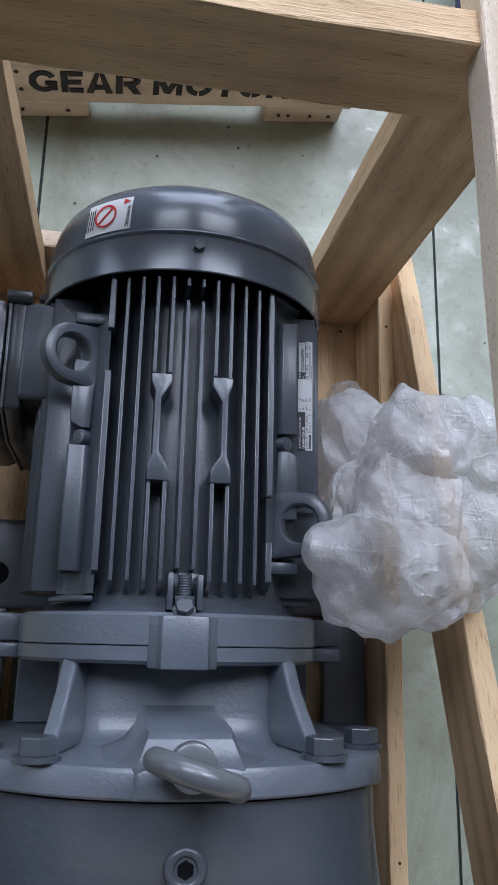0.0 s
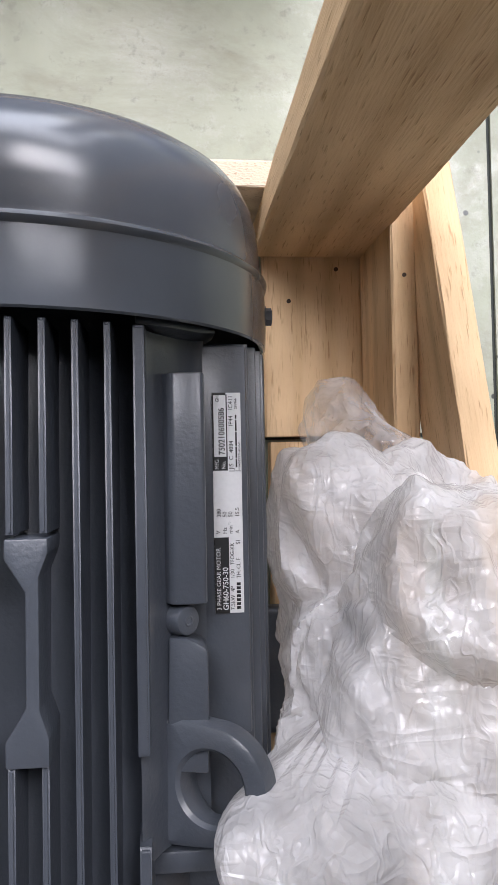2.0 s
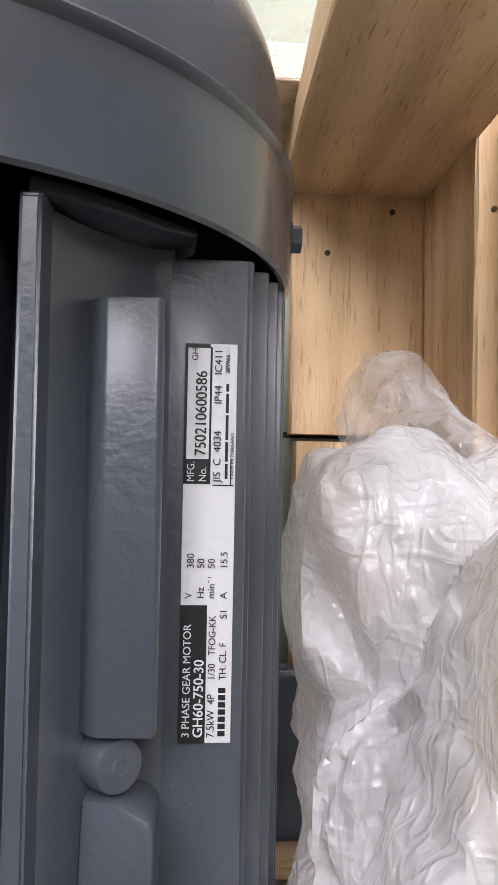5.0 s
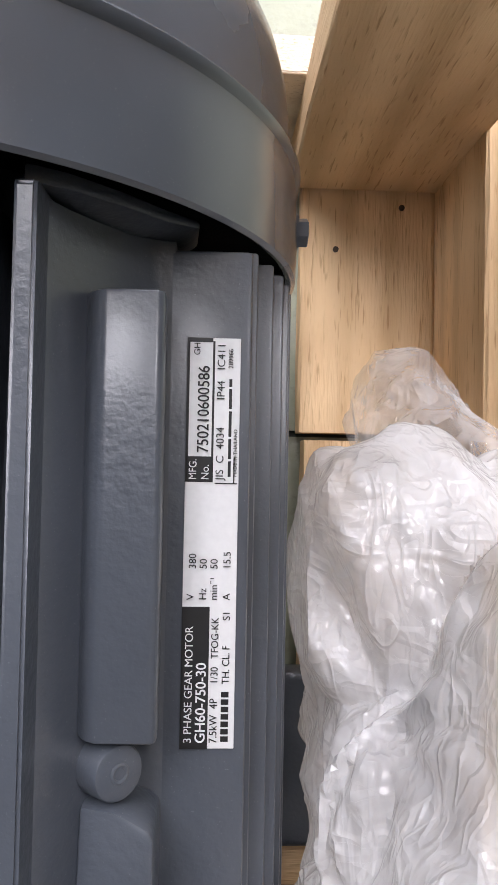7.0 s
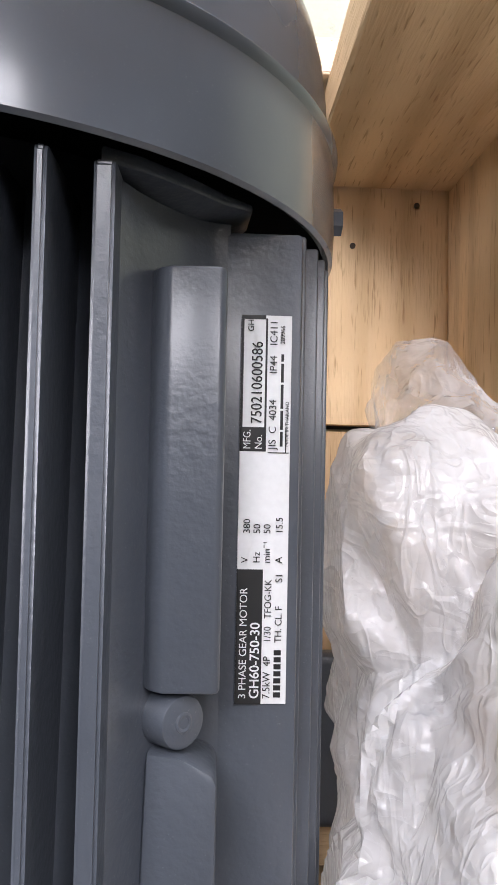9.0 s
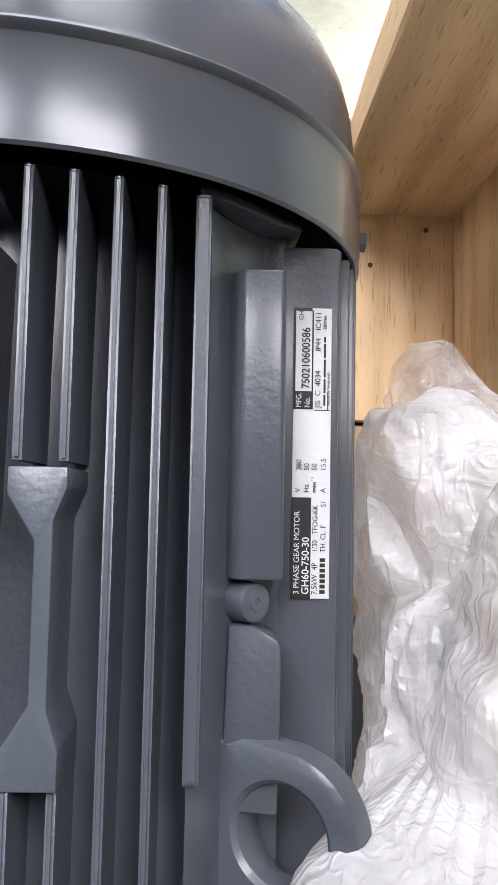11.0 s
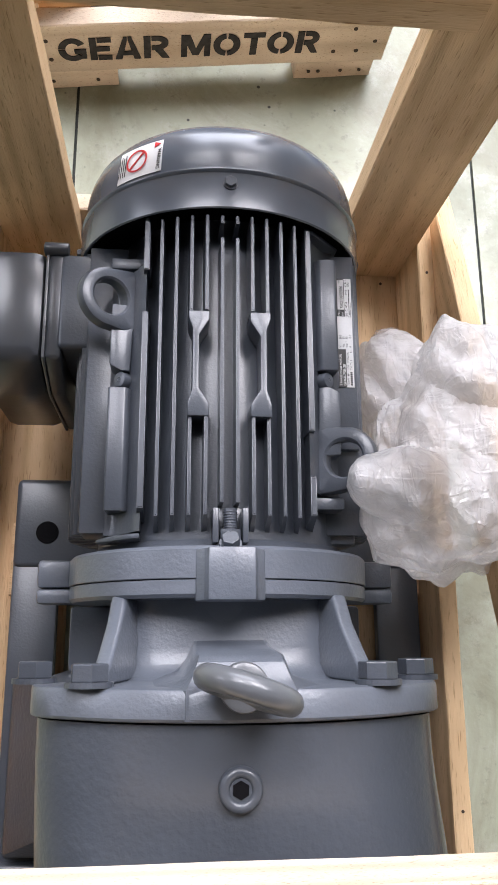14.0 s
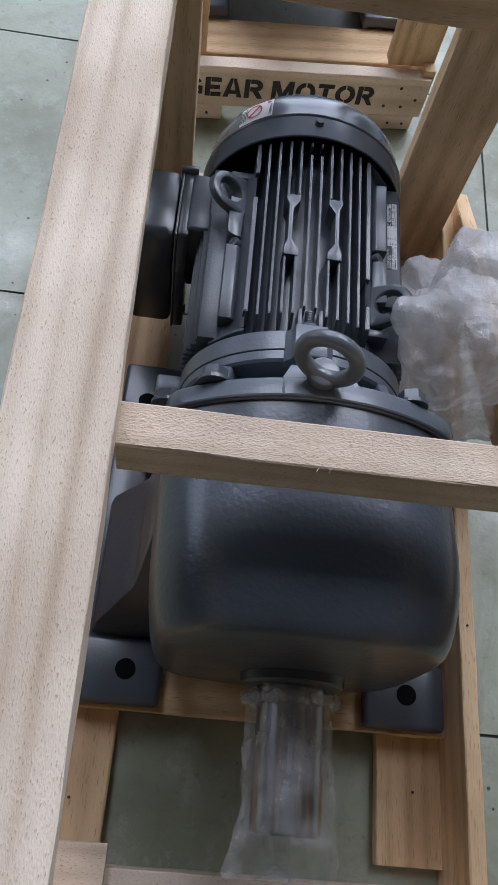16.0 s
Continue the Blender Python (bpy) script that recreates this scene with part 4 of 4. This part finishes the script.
def glyph(letter, w, h=0.0415):
    """Outlines of one heavy stencil capital, with the gaps of the stencil."""
    k, g = 0.0098, 0.0012

    def bow(cx, cz, rx, rz, a0, a1, thick):
        n = 10
        a = [radians(a0 + (a1 - a0) * i / n) for i in range(n + 1)]
        return [[(cx + rx * math.cos(a[i]), cz + rz * math.sin(a[i])), (cx + rx * math.cos(a[i + 1]), cz + rz * math.sin(a[i + 1])),
                 (cx + (rx - thick) * math.cos(a[i + 1]), cz + (rz - thick * 0.85) * math.sin(a[i + 1])), (cx + (rx - thick) * math.cos(a[i]), cz + (rz - thick * 0.85) * math.sin(a[i]))] for i in range(n)]

    def bar(x0, x1, z0, z1):
        return [[(x0, z0), (x1, z0), (x1, z1), (x0, z1)]]

    c = 0.0085
    if letter == "O":
        return bow(w / 2, h / 2, w / 2, h / 2, 96, 264, k) + bow(w / 2, h / 2, w / 2, h / 2, -84, 84, k)
    if letter == "G":
        return bow(w / 2, h / 2, w / 2, h / 2, 32, 172, k) + bow(w / 2, h / 2, w / 2, h / 2, 180, 318, k) + bar(w * 0.56, w * 0.98, h * 0.34, h * 0.52) + bar(w * 0.8, w * 0.98, h * 0.1, h * 0.34)
    if letter == "E":
        return bar(0, k, 0, h) + bar(k + g, w, 0, c) + bar(k, w * 0.92, h / 2 - c / 2, h / 2 + c / 2) + bar(k + g, w, h - c, h)
    if letter == "T":
        return bar(0, w, h - c, h) + bar(w / 2 - k / 2, w / 2 + k / 2, 0, h - c - g)
    if letter == "A":
        return [[(0, 0), (k, 0), (w / 2 - g / 2, h * 0.86), (w / 2 - g / 2, h), (w / 2 - k * 0.55, h)], [(w, 0), (w - k, 0), (w / 2 + g / 2, h * 0.86), (w / 2 + g / 2, h), (w / 2 + k * 0.55, h)], [(w * 0.27, h * 0.18), (w * 0.73, h * 0.18), (w * 0.66, h * 0.36), (w * 0.34, h * 0.36)]]
    if letter == "R":
        return bar(0, k, 0, h) + bar(k + g, w * 0.56, h - c, h) + bar(k + g, w * 0.56, h * 0.38, h * 0.38 + c) + bow(w * 0.54, h * 0.69, w * 0.42, h * 0.31, -90, 90, k) + [[(w * 0.44, h * 0.36), (w * 0.74, h * 0.4), (w, 0), (w * 0.72, 0)]]
    return bar(0, k * 0.9, 0, h) + bar(w - k * 0.9, w, 0, h) + [[(k * 0.9 + g, h), (0.001, h), (w / 2 - 0.0045, h * 0.08), (w / 2 + 0.0045, h * 0.08), (k * 0.9 + g + 0.003, h)], [(w - 0.001, h), (w - k * 0.9 - g, h), (w / 2 - 0.0045, h * 0.08), (w / 2 + 0.0045, h * 0.08)]]


def bold_letter(letter, x, z, w):
    b = bmesh.new()
    for i, o in enumerate(glyph(letter, w)):
        prism(b, [(x + u, z + v) for u, v in o], "y", -0.0006 - 0.00002 * i, 0.0006)
    b.transform(away)
    return part("stencil_letter", b, M_STENCIL, front, "", False)


def board2(name, centre, length, width, thick, turn, mat):
    ob = board(name, (0, 0, 0), length, width, thick, turn, mat)
    ob.matrix_basis = away @ Matrix.Translation(centre) @ turn
    under(ob, c2)
    return ob


front = board2("end_rail", (0, 0.016, 0.083), 0.52, 0.088, 0.03, EDGE_X, M_PINE_PALE)
for x, w in ((-0.2, 0.12), (0.19, 0.12)):
    board2("foot_block", (x, 0.02, 0.019), w, 0.036, 0.03, EDGE_X, M_PINE_PALE)
for x in (-0.24, 0.24):
    board2("skid", (x, 0.62, 0.019), 1.14, 0.03, 0.036, ALONG_Y, M_PINE)
    board2("base_board", (x * 0.9, 0.62, 0.0485), 1.12, 0.09, 0.02, ALONG_Y, M_PINE)
    board2("side_rail", (x * 1.06, 0.6, 0.09), 1.18, 0.1, 0.021, EDGE_Y, M_PINE)
    board2("post", (x * 0.92, 0.05, 0.36), 0.46, 0.09, 0.03, UP_WIDE, M_PINE)
for y in (0.145, 0.62):
    board2("foot_plank", (0, y, 0.071), 0.5, 0.1, 0.024, ALONG_X, M_PINE)
pen = -0.222
for letter, wide in (("G", 0.0455), ("E", 0.0365), ("A", 0.043), ("R", 0.0425), (" ", 0.013), ("M", 0.0485), ("O", 0.0455), ("T", 0.037), ("O", 0.0455), ("R", 0.04)):
    if letter != " ":
        bold_letter(letter, pen + 0.002, 0.0625, wide * 0.955 - 0.0042)
    pen += wide * 0.955
gm2 = copy_thing(gm, away @ pose(0, 0.48, 0.084))
tagged(gm2, "grey enamelled gear motor resting in the second crate", "gear motor", "gear motors")

bm = bmesh.new()
box(bm, 0.46, 0.79, 1.0, 1.33, 0.0, 0.16, 0.01, 3)
tagged(part("blue_bin", bm, M_BLUE), "blue plastic bin on the floor beside the crates", "bin")


# ---- nails and screws in the crates ----
def nail(x, y, z, rx, ry, parent, r=0.0017):
    b = bmesh.new()
    rod(b, pose(x, y, z, rx, ry, 0), r, 0.0012, 14)
    part("nail", b, M_RUST, parent, "", False)


for x, y in ((0.228, -0.2), (0.262, -0.226), (0.225, 0.44), (0.262, 0.455)):
    nail(x, y, 0.5855, 0, 0, main_crate, 0.0018)
for x, z in ((-0.25, 0.09), (-0.2, 0.05), (0.195, 0.085), (0.245, 0.045)):
    nail(x, 0.4405, z + 0.42, 90, 0, main_crate)
for x, y in ((-0.222, -0.33), (-0.205, -0.365), (0.262, -0.335), (0.25, -0.37), (-0.225, 0.05), (0.245, 0.02)):
    nail(x, y, 0.0434, 0, 0, main_crate)
for x, y in ((0.24, 0.3), (0.2, 0.40), (0.245, 0.43), (-0.24, 0.32), (0.23, -0.46), (-0.225, -0.5)):
    nail(x, y, 0.0204, 0, 0, main_crate, 0.002)
for x, y in ((0.279, 0.40), (0.279, 0.1), (0.279, -0.25), (-0.279, 0.2), (-0.279, -0.3)):
    nail(x, y, 0.1194, 0, 0, main_crate)
for x, z in ((-0.235, 0.1), (-0.232, 0.065), (0.18, 0.062), (0.215, 0.062), (0.205, 0.105), (0.24, 0.08)):
    q = away @ Vector((x, 0.0008, z))
    nail(q.x, q.y, q.z, 90, 0, c2, 0.0032)
for x in (-0.235, -0.17, 0.15, 0.165, 0.2, 0.23):
    q = away @ Vector((x, 0.0018, 0.02))
    nail(q.x, q.y, q.z, 90, 0, c2, 0.0028)

# holes along the worn top rail's edge, their shade painted as black discs
for y, z, r in ((0.02, 0.5685, 0.004), (-0.06, 0.5695, 0.0045), (-0.1, 0.567, 0.006)):
    b = bmesh.new()
    rod(b, pose(-0.273, y, z, 0, 90, 0), r, 0.0014, 16)
    part("nail_hole", b, M_BLACK, main_crate, "", False)
# a scrap of film on the floor
bm = bmesh.new()
bmesh.ops.create_icosphere(bm, subdivisions=5, radius=1.0)
for v in bm.verts:
    d = v.co.copy()
    q = Vector((0.492 + 0.06 * d.x, 0.287 + 0.028 * d.y, 0.03 + 0.03 * d.z))
    q += d * sum(amp * (0.5 - abs(noise.noise(q * f)) * 1.6) for f, amp in ((22, 0.012), (50, 0.006)))
    q.z = max(q.z, 0.002)
    v.co = q
tagged(part("plastic_scrap", bm, M_CLEAR), "crumpled scrap of clear plastic film on the floor", "plastic film")

# torn fibres on the sawn edge of the cross beam
rnd = random.Random(5)
for k in range(5):
    x = rnd.uniform(-0.12, 0.17)
    b = bmesh.new()
    m = pose(x, -0.2348, rnd.choice((0.5495, 0.497)), rnd.uniform(50, 110), rnd.uniform(-60, 60), rnd.uniform(-30, 30))
    rod(b, m @ pose(0, 0, 0.0015), 0.0004, rnd.uniform(0.003, 0.006), 5, 0.0, 0.0001)
    part("splinter", b, M_PINE_PALE, main_crate, "", False)
